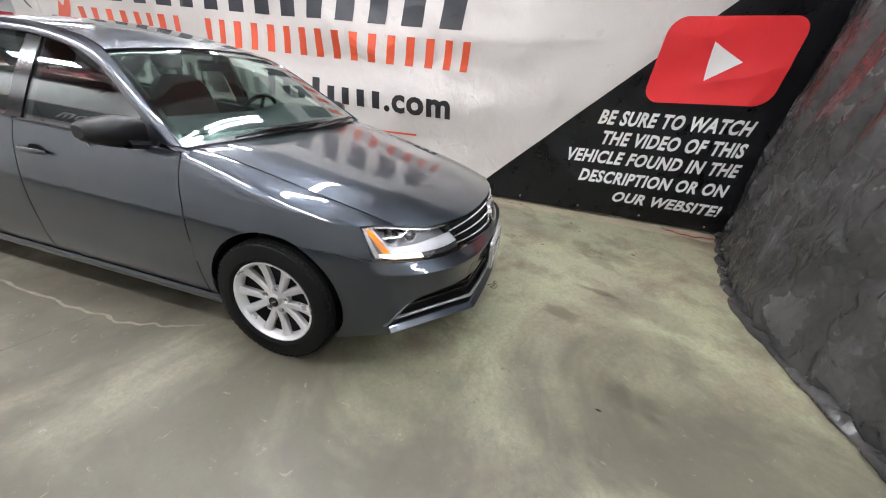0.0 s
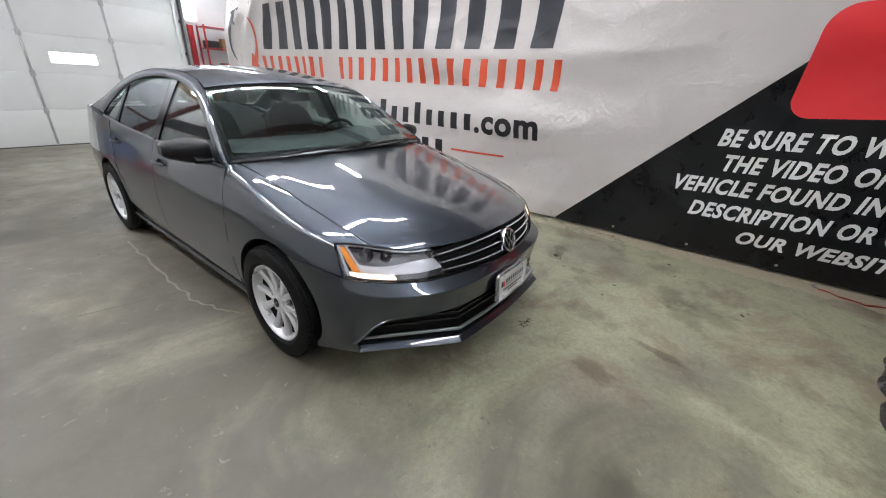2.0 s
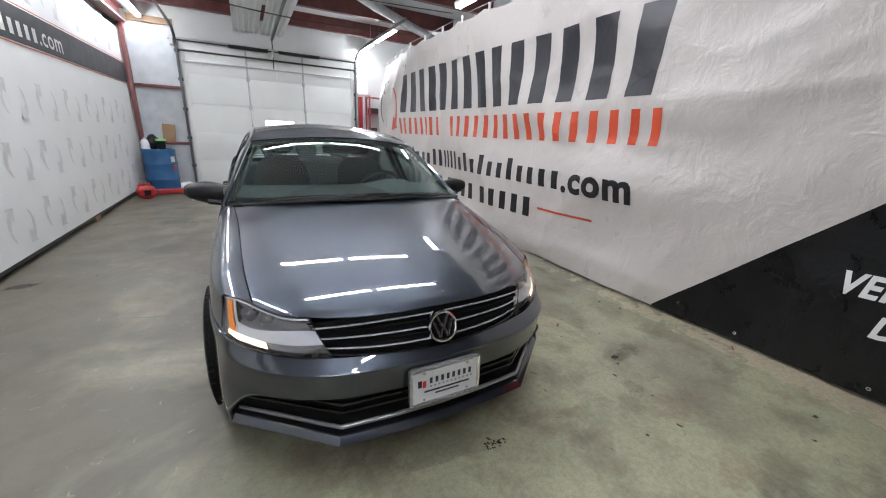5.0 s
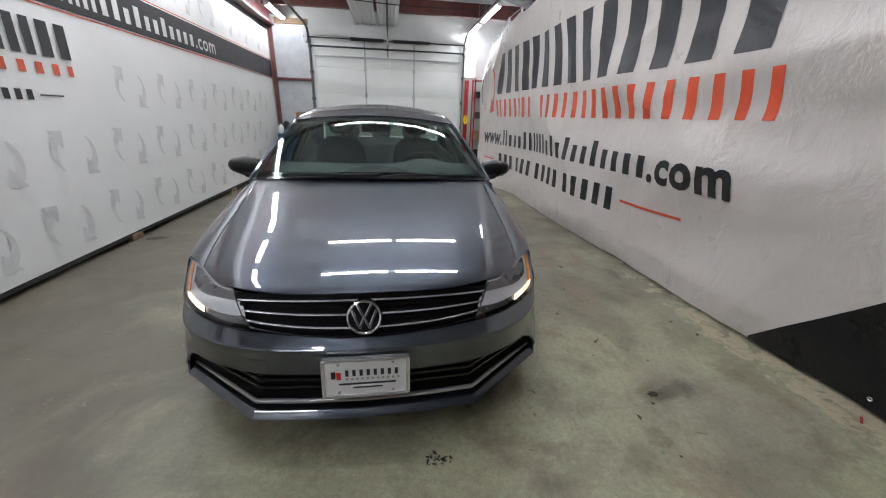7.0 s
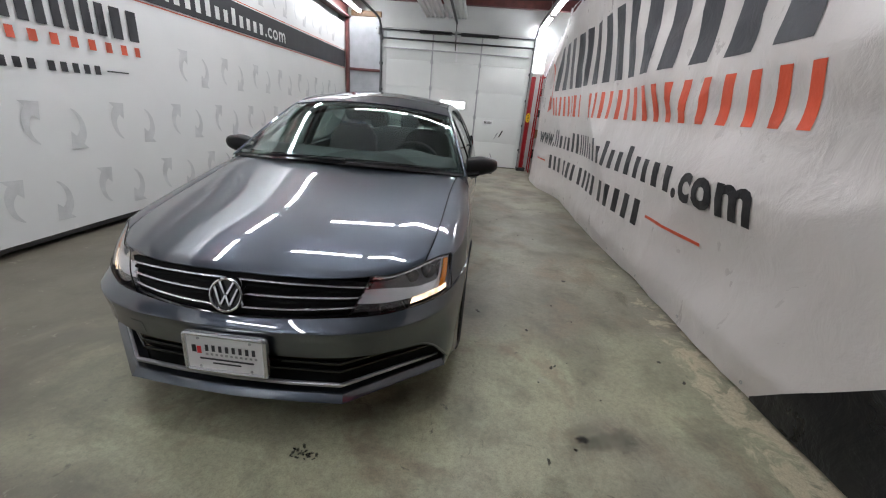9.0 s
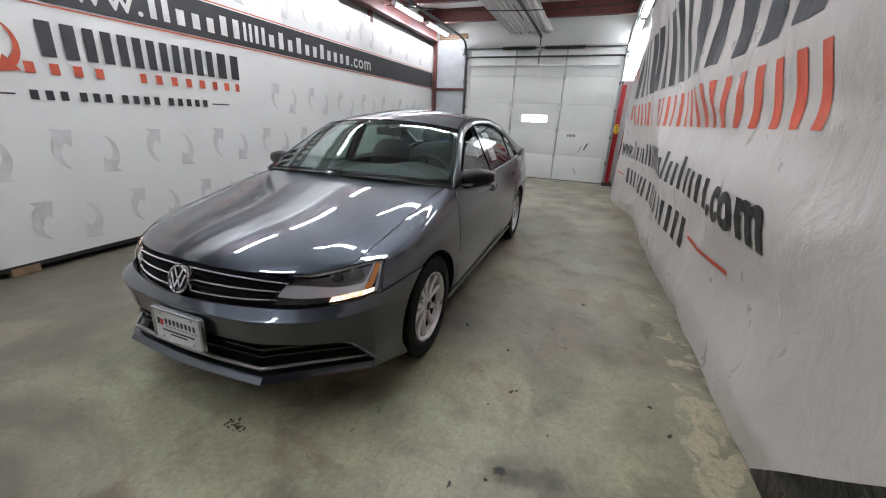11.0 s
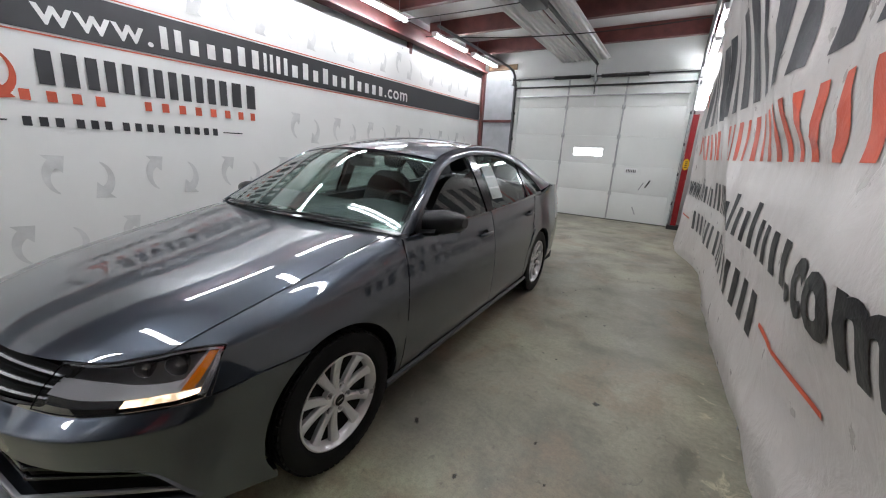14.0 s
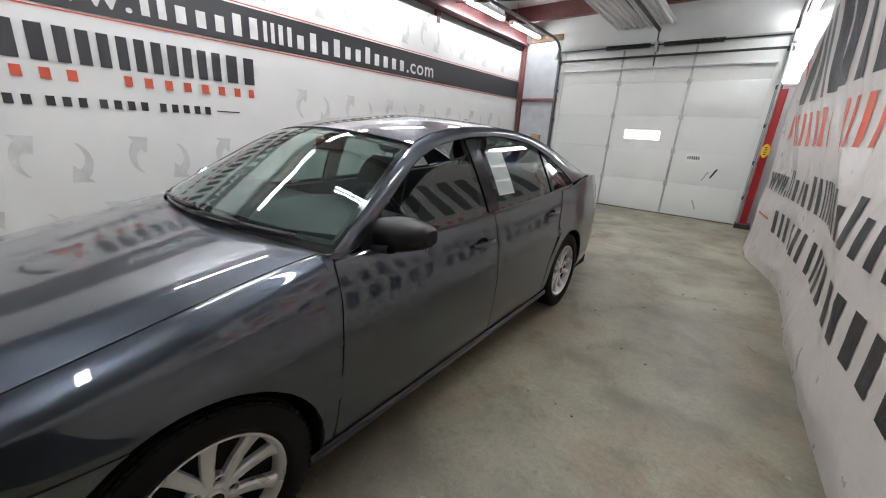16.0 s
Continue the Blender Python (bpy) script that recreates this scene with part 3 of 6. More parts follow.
def rounded(cy, cz, w, h, r, tilt, n=8):
    """A rounded block with slanted ends, as a fan of (y, z)."""
    pts = []
    for k, (sx, sz) in enumerate(((1, 1), (-1, 1), (-1, -1), (1, -1))):
        for i in range(n + 1):
            a = radians(90 * k + 90 * i / n)
            pts.append((sx * (w / 2 - r) + r * math.cos(a), sz * (h / 2 - r) + r * math.sin(a)))
    return [(cy + p * 1.0 - 0.02 * q, cz + q - tilt * p) for p, q in pts]


def closer(outline, gap=0.03):
    """The same outline with points at most a gap apart."""
    pts = []
    for a, b in zip(outline, outline[1:] + outline[:1]):
        n = max(1, math.ceil(math.dist(a, b) / gap))
        pts += [(lerp(a[0], b[0], i / n), lerp(a[1], b[1], i / n)) for i in range(n)]
    return pts


def fan_rings(outline, rings=10):
    """An outline filled by shrinking rings, so that it follows the cloth."""
    c = np.mean(outline, axis=0)
    n = len(outline)
    pts = [tuple(lerp(np.array(p), c, k / rings)) for k in range(rings) for p in outline] + [tuple(c)]
    faces = [(k * n + i, k * n + (i + 1) % n, (k + 1) * n + (i + 1) % n, (k + 1) * n + i) for k in range(rings - 1) for i in range(n)]
    faces += [((rings - 1) * n + i, (rings - 1) * n + (i + 1) % n, rings * n) for i in range(n)]
    return pts, faces


part("red_block_print", on_banner(*fan_rings(closer(rounded(-2.5, 1.72, 1.12, 0.74, 0.15, 0.07, 16)), 40), 0.007), M_PRINT_RED, banner, "red rounded block", fix=False)
tri = [(-2.38, 1.885), (-2.68, 1.74), (-2.42, 1.555)]
tri = [tuple(lerp(np.array(tri[k]), np.array(tri[(k + 1) % 3]), i / 8)) for k in range(3) for i in range(8)]
part("white_triangle_print", on_banner(*fan_rings(tri, 10), 0.011), M_PRINT_WHITE, banner, "white triangle", fix=False)


def lettering(text, y0, y1, z0, height, slope, lift, material, parent, name, place=None, shear=0.22, bold=0.036, label="white printed words"):
    """Printed words on the banner, from y0 towards y1, sheared like the print; place(y, z) puts them elsewhere."""
    cu = bpy.data.curves.new("words", "FONT")
    cu.space_character, cu.body, cu.shear, cu.offset, cu.resolution_u = 1.09, text, shear, bold, 3
    ob = bpy.data.objects.new("words", cu)
    scene.collection.objects.link(ob)
    bpy.context.view_layer.update()
    me = bpy.data.meshes.new_from_object(ob.evaluated_get(bpy.context.evaluated_depsgraph_get()))
    bpy.data.objects.remove(ob)
    xs, zs = [v.co.x for v in me.vertices], [v.co.y for v in me.vertices]
    lo, hi, cap = min(xs), max(xs), 0.69
    bm = bmesh.new()
    bm.from_mesh(me)
    bmesh.ops.triangulate(bm, faces=bm.faces[:])
    bmesh.ops.subdivide_edges(bm, edges=[e for e in bm.edges if e.calc_length() > 0.3], cuts=1)
    for v in bm.verts:
        u = (v.co.x - lo) / (hi - lo)
        y = lerp(y0, y1, u)
        z = z0 + v.co.y / cap * height + slope * u
        v.co = place(y, z) if place else Vector((banner_x(y, z) - lift, y, z))
    bm.to_mesh(me)
    bm.free()
    me.materials.clear()
    return part(name, me, material, parent, label)


for text, y0, y1, z0, h, slope in (("BE SURE TO WATCH", -1.57, -3.04, 1.055, 0.135, 0.055), ("THE VIDEO OF THIS", -1.66, -3.06, 0.845, 0.135, 0.045), ("VEHICLE FOUND IN THE", -1.34, -3.09, 0.625, 0.13, 0.06),
                                   ("DESCRIPTION OR ON", -1.52, -3.06, 0.415, 0.125, 0.05), ("OUR WEBSITE!", -1.95, -3.07, 0.222, 0.115, 0.02)):
    t = lettering(text, y0, y1, z0, h, slope, 0.008, M_PRINT_WHITE, banner, "slogan_line")

for text, y0, y1 in (("www.", 0.1, 0.92), (".com", 4.35, 5.0)):
    lettering(text, y0, y1, 2.205, 0.21, 0, 0, M_SHEET_WHITE, wall_sheet, "web_letters", lambda y, z: Vector((WALL_X + 0.014, y, z)), 0, 0.012, "white printed letters")

# brand words on the banner as plain bars
bars(5.3, -0.12, 1.80, 2.46, [1.15, 1.0, 0.95, 0.95, 1.0, 1.05, 0.62, 0.62], 0.55, 0.10, M_PRINT_GREY, east, banner)
bars(5.45, -0.13, 1.405, 1.70, [0.83, 0.75, 0.7, 0.8, -0.5, 0.72, 0.8, 0.8, 0.82, 0.82, 0.84, 0.84, 0.72], 0.42, 0.03, M_PRINT_ORANGE, east, banner, split=0.5)
bars(5.07, 0.94, 0.895, 1.17, SITE[4:-4], 0.48, 0.0, M_PRINT_BLACK, east, banner, low=LOW)
lettering("www.", 6.1, 5.09, 0.895, 0.27, 0, 0.006, M_PRINT_BLACK, banner, "web_letters", shear=0, label="black printed letters")
lettering(".com", 0.93, 0.085, 0.895, 0.27, 0, 0.006, M_PRINT_BLACK, banner, "web_letters", shear=0, label="black printed letters")
bars(5.2, 1.38, 0.49, 0.73, [0.8] * 3 + [-0.3] + [0.8] * 3 + [-0.3] + [0.8] * 4 + [-0.4] + [0.8] * 5, 0.5, 0.0, M_PRINT_BLACK, east, banner)
part("print_line", banner_patch(lambda u, v: (lerp(1.29, 0.51, u), 0.615 + 0.024 * v + 0.012 * u), 12, 2, 0.006), M_PRINT_ORANGE, banner, fix=False)
part("print_line", banner_patch(lambda u, v: (lerp(5.9, 5.35, u), 0.58 + 0.024 * v), 8, 2, 0.006), M_PRINT_ORANGE, banner, fix=False)


def on_cloth(vf, lift=0.006):
    return on_banner([(y, z) for y, z in vf[0]], vf[1], lift)


def mirrored(vf, cy):
    return [(2 * cy - y, z) for y, z in vf[0]], vf[1]


part("arrow_print", on_cloth(mirrored(swirl(6.05, 1.98, 0.40, False, 0.13), 6.05)), M_PRINT_GREY, banner, fix=False)
part("arrow_print", on_cloth(mirrored(swirl(5.82, 1.95, 0.40, True, 0.13), 5.82)), M_PRINT_ORANGE, banner, fix=False)

# banner wire and clips
solo("banner_wire", Shape().tube([(banner_x(y, 2.9) + 0.01, y, 2.93 - 0.05 * max(0, y - 5.6)) for y in steps(-3.4, 6.9, 30)], 0.006, 6), M_GALV, "thin steel wire holding the banner", "wire")
for i in range(16):
    y = 6.5 - i * 0.62
    solo("banner_clip", Shape().box(-0.012, 0.012, -0.015, 0.015, -0.05, 0.03, 0.003), M_LAMPBODY, "small white clip on the banner's top edge", "clip", "banner clips").matrix_basis = pose(banner_x(y, 2.87), y, 2.90 - 0.05 * max(0, y - 5.6))

# ---- black plastic sheeting across the south end ----
foot_y = curve((-2.9, -2.95), (-0.5, -2.82), (0.0, -2.77), (0.55, -2.73), (1.15, -2.82), (2.1, -3.08), (2.55, -3.22))


def film_y(x, z):
    d = x + 0.45 * z
    drape = 0.22 * (0.3 - abs(wave(d * 1.5, z * 0.3, 7))) + 0.10 * (0.3 - abs(wave(d * 3.4 + 2, z * 0.7, 17)))
    crumple = 0.060 * abs(wave(x * 3.2 + 1.4 * z, z * 2.6, 11)) + 0.020 * abs(wave(x * 7 - 3 * z, z * 6 + x, 21)) + 0.006 * abs(wave(x * 16, z * 13, 31))
    return foot_y(x) - 0.10 * z ** 0.8 + drape * (0.25 + 0.75 * min(1, z)) + crumple * (0.55 + 0.45 * max(0, 1 - z / 1.6))


sheeting = thing("plastic_sheeting", "crumpled black plastic sheeting hanging to the floor", "plastic sheet")
sheet = Shape().slab([[(x + 0.03 * wave(x * 3, z * 2, 12), film_y(x, z), z + 0.004) for x in steps(-0.80, 2.6, 240)] for z in steps(0, 3.45, 190)], 0.002)
part("sheet", sheet, M_TARP, sheeting, "shiny creased black film", angle=70)
rows = []
for x in steps(-0.80, 2.6, 160):
    r = 0.028 + 0.022 * wave(x * 2.3, 0, 41) + 0.012 * wave(x * 9, 0, 42)
    y0 = film_y(x, 0) + 0.02 + 0.02 * wave(x * 4, 0, 43)
    rows.append([(x, y0 + r * 1.3 * math.cos(6.28318 * k / 12), max(0.002, r * 0.8 + r * math.sin(6.28318 * k / 12) * (1 + 0.3 * wave(x * 7, k, 44)))) for k in range(12)])
part("rolled_foot", Shape().grid(rows, wrap=True), M_TARP, sheeting, "rolled black film along the floor")
part("hanging_batten", Shape().box(-0.82, 2.6, -0.02, 0.02, 3.45, 3.50, 0.004), M_WOODBOARD, sheeting, "bare wooden batten").matrix_basis = pose(0, -3.22, 0)

# ---- garage door ----
garage_door = thing("door_1", "closed cream steel sectional garage door with small window", "garage door", kind="structure")
door_x0, door_x1, SEC = -1.68, 1.94, 0.6
for i in range(5):
    z0, z1 = i * 0.605 + 0.010, i * 0.605 + 0.613
    if i != 2:
        part("door_panel", Shape().box(door_x0, door_x1, 8.15, 8.2, z0, z1, 0.003), M_DOORPANEL, garage_door)
    else:
        s = Shape().box(door_x0, -0.17, 8.15, 8.2, z0, z1).box(0.45, door_x1, 8.15, 8.2, z0, z1)
        s.box(-0.17, 0.45, 8.15, 8.2, z0, 1.39).box(-0.17, 0.45, 8.15, 8.2, 1.555, z1)
        part("door_panel", s, M_DOORPANEL, garage_door, smooth=False)
part("window_pane", Shape().box(-0.17, 0.45, 8.17, 8.18, 1.39, 1.555), M_PANE, garage_door, "bright daylit pane")
fr = Shape()
for a in ((-0.19, 0.47, 1.375, 1.392), (-0.19, 0.47, 1.553, 1.57), (-0.19, -0.17, 1.392, 1.553), (0.45, 0.47, 1.392, 1.553)):
    fr.box(a[0], a[1], 8.14, 8.152, a[2], a[3])
part("window_frame", fr, M_LAMPBODY, garage_door)
for x in (-0.46, 0.74):
    for i in range(5):
        part("door_stile", Shape().box(x - 0.018, x + 0.018, 8.136, 8.149, i * 0.605 + 0.03, i * 0.605 + 0.59, 0.003), M_GALV, garage_door, "dull galvanised stile")
        if i:
            part("hinge", Shape().box(x - 0.035, x + 0.035, 8.122, 8.138, i * 0.605 - 0.045, i * 0.605 + 0.045, 0.004), M_GALV, garage_door)
part("door_stile", Shape().box(0.12, 0.16, 8.136, 8.149, 2.46, 2.98, 0.003), M_LAMPBODY, garage_door)
for x in (-1.66, 1.92):
    part("end_stile", Shape().box(x - 0.04, x + 0.04, 8.13, 8.149, 0.02, 3.02, 0.003), M_DOORPANEL, garage_door)
part("strut", Shape().box(-1.66, 1.9, 8.09, 8.14, 2.655, 2.68, 0.003), M_GALV, garage_door, "thin steel strut")
part("bottom_seal", Shape().box(-1.68, 1.94, 8.14, 8.2, 0.0, 0.014), M_BLACKSTEEL, garage_door)
part("number_sign", Shape().box(0.98, 1.22, 8.138, 8.149, 1.05, 1.17, 0.003), M_LAMPBODY, garage_door, "small pale sign")
for i in range(6):
    part("sign_mark", Shape().box(1.0 + i * 0.034, 1.018 + i * 0.034, 8.134, 8.139, 1.08, 1.14), M_BLACKSTEEL, garage_door)
bm = Shape().box(-0.015, 0.015, -0.01, 0.01, -0.09, 0.09, 0.004)
h = part("lock_handle", bm, M_BLACKSTEEL, garage_door, "black handle")
h.matrix_basis = pose(1.46, 8.13, 0.86, 0, 25, 0)
for x, z in ((1.34, 0.80), (1.28, 0.26)):
    part("scrape", Shape().box(-0.012, 0.012, -0.003, 0.003, -0.09, 0.09), M_GALV, garage_door).matrix_basis = pose(x, 8.146, z, 0, 25 if z > 0.5 else -25, 0)
# tracks
for x, k in ((-1.74, 1), (2.0, -1)):
    s = Shape().box(x - 0.02, x + 0.02, 8.05, 8.13, 0.02, 2.95)
    s.tube([(x, 8.09, 2.95), (x, 8.02, 3.12), (x, 7.88, 3.22), (x, 7.6, 3.26), (x, 4.6, 3.28)], 0.026, 8)
    for z in (0.5, 1.1, 1.7, 2.3, 2.85):
        s.box(x - 0.045, x + 0.045, 8.1, 8.15, z - 0.03, z + 0.03)
    solo("door_track", s, M_DARKGREY, "dark grey garage door track curving under the ceiling", "door track", "door tracks", kind="structure")
spring = thing("torsion_shaft", "black steel torsion shaft and springs above the door", "door spring")
part("shaft", Shape().rod((-1.85, 8.02, 3.04), (2.05, 8.02, 3.04), 0.014), M_BLACKSTEEL, spring)
part("tension_bar", Shape().rod((-1.72, 8.04, 2.86), (1.98, 8.04, 2.86), 0.02), M_BLACKSTEEL, spring)
for x0, x1 in ((-0.78, 0.0), (0.22, 1.12)):
    coil = [(x0 + (x1 - x0) * i / 480, 8.02 + 0.034 * math.cos(i * 0.7), 3.04 + 0.034 * math.sin(i * 0.7)) for i in range(481)]
    part("spring", Shape().tube(coil, 0.008, 5), M_BLACKSTEEL, spring, "wound black spring")
for x in (-1.8, 0.1, 2.02):
    part("bracket", Shape().box(x - 0.03, x + 0.03, 8.0, 8.13, 2.93, 3.1, 0.004), M_GALV, spring)
# opener with rail and ribbed steel soffit
opener = thing("door_opener", "dark grey garage door opener on a ceiling rail", "door opener")
part("motor_box", Shape().box(-0.12, 0.14, 3.9, 4.3, 3.18, 3.33, 0.02), M_DARKGREY, opener)
part("cover", Shape().box(-0.09, 0.11, 3.88, 3.9, 3.2, 3.31, 0.008), M_BLACKSTEEL, opener, "black end cover")
part("lamp_lens", Shape().box(-0.10, 0.12, 4.3, 4.36, 3.2, 3.3, 0.02), M_LAMPBODY, opener)
part("rail", Shape().box(0.08, 0.12, 4.3, 8.05, 3.26, 3.30), M_BLACKSTEEL, opener)
part("arm", Shape().rod((0.10, 8.0, 3.26), (0.10, 8.1, 2.7), 0.012), M_BLACKSTEEL, opener)
for x in (-0.08, 0.1):
    part("hanger", Shape().rod((x, 4.1, 3.33), (x, 4.1, 3.78), 0.012), M_GALV, opener)
for x0, x1 in ((-0.66, -0.17), (-0.11, 0.34)):
    ribs = []
    for y in (2.9, 8.12):
        row = []
        for k in range(5):
            a = lerp(x0, x1, k / 5)
            w = (x1 - x0) / 5
            row += [(a, y, 3.40), (a + w * 0.10, y, 3.362), (a + w * 0.30, y, 3.362), (a + w * 0.42, y, 3.40), (a + w * 0.80, y, 3.404)]
        row.append((x1, y, 3.40))
        ribs.append(row)
    solo("ribbed_soffit", Shape().slab(ribs, 0.01), M_SOFFIT, "long white ribbed steel sheet hung below the purlins", "ceiling panel", "ceiling panels", smooth=False)
for y0, y1, sag, r in ((5.2, 5.8, 0.14, 0.009), (4.3, 4.1, 0.06, 0.007)):
    cable = [(-2.4 + 5.0 * u, lerp(y0, y1, u), 3.34 - sag * math.sin(math.pi * u)) for u in steps(0, 1, 30)]
    solo("hung_cable", Shape().tube(cable, r, 5), M_BLACKSTEEL, "thin black cable slung below the ceiling", "cable", "slung cables")
pipe = thing("flue_pipe", "grey sheet metal flue pipe under the ceiling", "flue pipe")
part("pipe_run", Shape().tube([(0.72, 3.95, 3.38), (1.5, 4.75, 3.4), (2.5, 5.6, 3.42), (3.5, 6.4, 3.44)], 0.075, 16), M_GALV, pipe)
part("pipe_elbow", Shape().tube([(0.72, 3.95, 3.38), (0.66, 3.9, 3.42), (0.64, 3.88, 3.5), (0.64, 3.88, 3.77)], 0.08, 16), M_GALV, pipe)

# ---- lamps ----
def strip_lamp(a, b, label, group="strip lamps"):
    a, b = Vector(a), Vector(b)
    mid, d = (a + b) / 2, b - a
    yaw = math.degrees(math.atan2(d.y, d.x)) - 90
    L = d.length / 2
    ob = thing("strip_lamp", label, "ceiling lamp", group, at=pose(*mid, 0, 0, yaw))
    part("lamp_body", Shape().box(-0.055, 0.055, -L - 0.02, L + 0.02, 0.035, 0.075, 0.006), M_LAMPBODY, ob)
    for x in (-0.03, 0.03):
        part("tube", Shape().rod((x, -L, 0.015), (x, L, 0.015), 0.014, 10), M_TUBE, ob, "lit fluorescent tube")
    for y in (-L, L):
        part("socket", Shape().box(-0.045, 0.045, y - 0.012, y + 0.012, -0.005, 0.04, 0.003), M_LAMPBODY, ob)
    for y in (-L * 0.7, L * 0.7):
        part("chain", Shape().rod((0, y, 0.07), (0, y, 3.78 - mid.z), 0.004, 5), M_GALV, ob)
    return ob


for y in (0.1, 1.65, 3.25, 5.3, 6.85):
    strip_lamp((-2.28, y, 3.36), (-2.28, y + 1.2, 3.36), "lit white fluorescent strip lamp near the printed wall")
for y in (5.45, 6.95):
    strip_lamp((2.12, y, 3.28), (2.12, y + 1.25, 3.28), "lit white fluorescent strip lamp above the banner")
for y, xs in ((-0.95, (-1.0,)), (0.8, (-1.0, 0.3)), (2.5, (-1.0, 0.3))):
    for x in xs:
        strip_lamp((x, y, 3.38), (x + 1.2, y, 3.38), "lit white fluorescent strip lamp across the garage")
strip_lamp((-0.5, -2.9, 3.38), (-0.5, -1.7, 3.38), "lit white fluorescent strip lamp between the car and the sheeting")
strip_lamp((-2.3, -3.35, 3.38), (-1.1, -3.35, 3.38), "lit white fluorescent strip lamp beside the plastic sheeting")
strip_lamp((2.16, 2.5, 3.1), (2.16, 3.1, 3.1), "short lit white strip lamp above the banner")

# window high in the end wall
window = thing("window_1", "bright frosted window high in the end wall", "window", kind="structure")
part("pane", Shape().box(1.99, 2.30, 8.2, 8.21, 2.36, 2.78), M_PANE, window, "daylit frosted pane")
w = Shape()
for a in ((1.95, 2.34, 2.32, 2.36), (1.95, 2.34, 2.78, 2.82), (1.95, 1.99, 2.36, 2.78), (2.30, 2.34, 2.36, 2.78)):
    w.box(a[0], a[1], 8.13, 8.21, a[2], a[3])
part("window_frame", w, M_LAMPBODY, window)

# ---- the car ----
# front axle at y = 0, nose towards -y, z up from the floor
WB, HUB_Z, ARCH = 2.651, 0.312, 0.352
half_w = curve((-0.5, 0.802), (-0.43, 0.824), (-0.3, 0.858), (-0.15, 0.876), (0.0, 0.886), (0.5, 0.889), (2.6, 0.889), (3.1, 0.868), (3.4, 0.83), (3.62, 0.765), (3.74, 0.68))
belt_z = curve((-0.5, 0.93), (0.5, 0.935), (1.2, 0.94), (1.8, 0.955), (2.4, 0.985), (2.93, 1.015), (3.15, 1.05), (3.45, 1.04), (3.74, 1.0))
crease_z = curve((-0.45, 0.735), (0.0, 0.79), (0.45, 0.805), (1.5, 0.83), (2.7, 0.86), (3.7, 0.86))
low_off = curve((0.15, 0.085), (0.20, 0.062), (0.26, 0.03), (0.33, 0.013), (0.45, 0.004), (0.56, 0.001), (0.64, 0.005), (0.72, 0.014), (0.78, 0.024), (0.83, 0.034))


def body_x(y, z):
    c, b = crease_z(y), belt_z(y)
    w = half_w(y)
    if z <= c:
        return w - low_off(0.15 + (z - 0.15) * (0.68 / (c - 0.15)))
    s = (z - c) / (b - c)
    return w - 0.034 - 0.038 * s ** 1.15


def cabin_x(y, z):
    """The glasshouse's side above the belt."""
    d = z - belt_z(y)
    taper = max(0.0, y - 2.3) * 0.10
    return body_x(min(y, 2.93), belt_z(min(y, 2.93))) - 0.012 - 0.44 * d - 0.22 * d * d - taper * 0.5


rail_y = curve((0, 0.47), (0.12, 0.74), (0.25, 1.06), (0.4, 1.42), (0.55, 1.78), (0.7, 2.14), (0.82, 2.48), (0.92, 2.84), (1, 3.16))
rail_z = curve((0, 0.955), (0.12, 1.125), (0.25, 1.305), (0.4, 1.382), (0.55, 1.398), (0.7, 1.375), (0.82, 1.30), (0.92, 1.165), (1, 1.055))
crown = curve((0, 0.036), (0.12, 0.042), (0.25, 0.049), (0.4, 0.058), (0.6, 0.056), (0.82, 0.045), (1, 0.02))
bow = curve((0, -0.172), (0.12, -0.135), (0.25, -0.09), (0.34, -0.02), (0.45, 0), (0.72, 0), (0.8, 0.05), (0.9, 0.09), (1, 0.10))


def top(t, f, lift=0.0):
    y, z = rail_y(t), rail_z(t)
    return (cabin_x(y, z) * f, y + bow(t) * (1 - f * f), z + (crown(t) + lift) * (1 - f * f))


def even(pts, deg):
    """An even line near (t, value) pairs, with no waves between them."""
    f = np.polynomial.Polynomial.fit([p[0] for p in pts], [p[1] for p in pts], deg)
    return lambda t: float(f(t))


gap_x = even(((-0.85, 0.60), (-0.7, 0.64), (-0.5, 0.69), (0.0, 0.715), (0.25, 0.728), (0.45, 0.745)), 3)
hood_c = even(((-0.85, 0.727), (-0.80, 0.752), (-0.65, 0.803), (-0.4, 0.854), (-0.1, 0.905), (0.15, 0.944), (0.45, 0.984)), 4)
hood_drop = even(((-0.85, 0.135), (-0.7, 0.115), (-0.5, 0.086), (0.0, 0.056), (0.45, 0.034)), 3)
crease_x = even(((-0.85, 0.45), (-0.6, 0.52), (-0.2, 0.59), (0.1, 0.63), (0.45, 0.67)), 3)


def hood_z(x, y):
    """A gently crowned middle, a crease on each side and a steeper outer facet."""
    def hinge(s):
        return (s + math.sqrt(s * s + 0.0006)) / 2
    g, c, d = gap_x(y), crease_x(y), hood_drop(y)
    return hood_c(y) - 0.72 * d * (x / g) ** 2 - 0.28 * d * hinge(abs(x) - c) / hinge(g - c)


def fender(y, s):
    """The wing's section from the bonnet gap (s = 0) over the shoulder to the crease (s = 1)."""
    gx, gz = gap_x(y) + 0.003, hood_z(gap_x(y), y) - 0.001
    cx, cz = body_x(y, crease_z(y)), crease_z(y)
    kx, kz = lerp(gx, cx, 0.74), gz - 0.010 + 0.014 * min(1, max(0, y + 0.1) / 0.35)
    a = (1 - s) ** 2
    return (a * gx + 2 * s * (1 - s) * kx + s * s * cx, y, a * gz + 2 * s * (1 - s) * kz + s * s * cz)


LEAD = 0.118


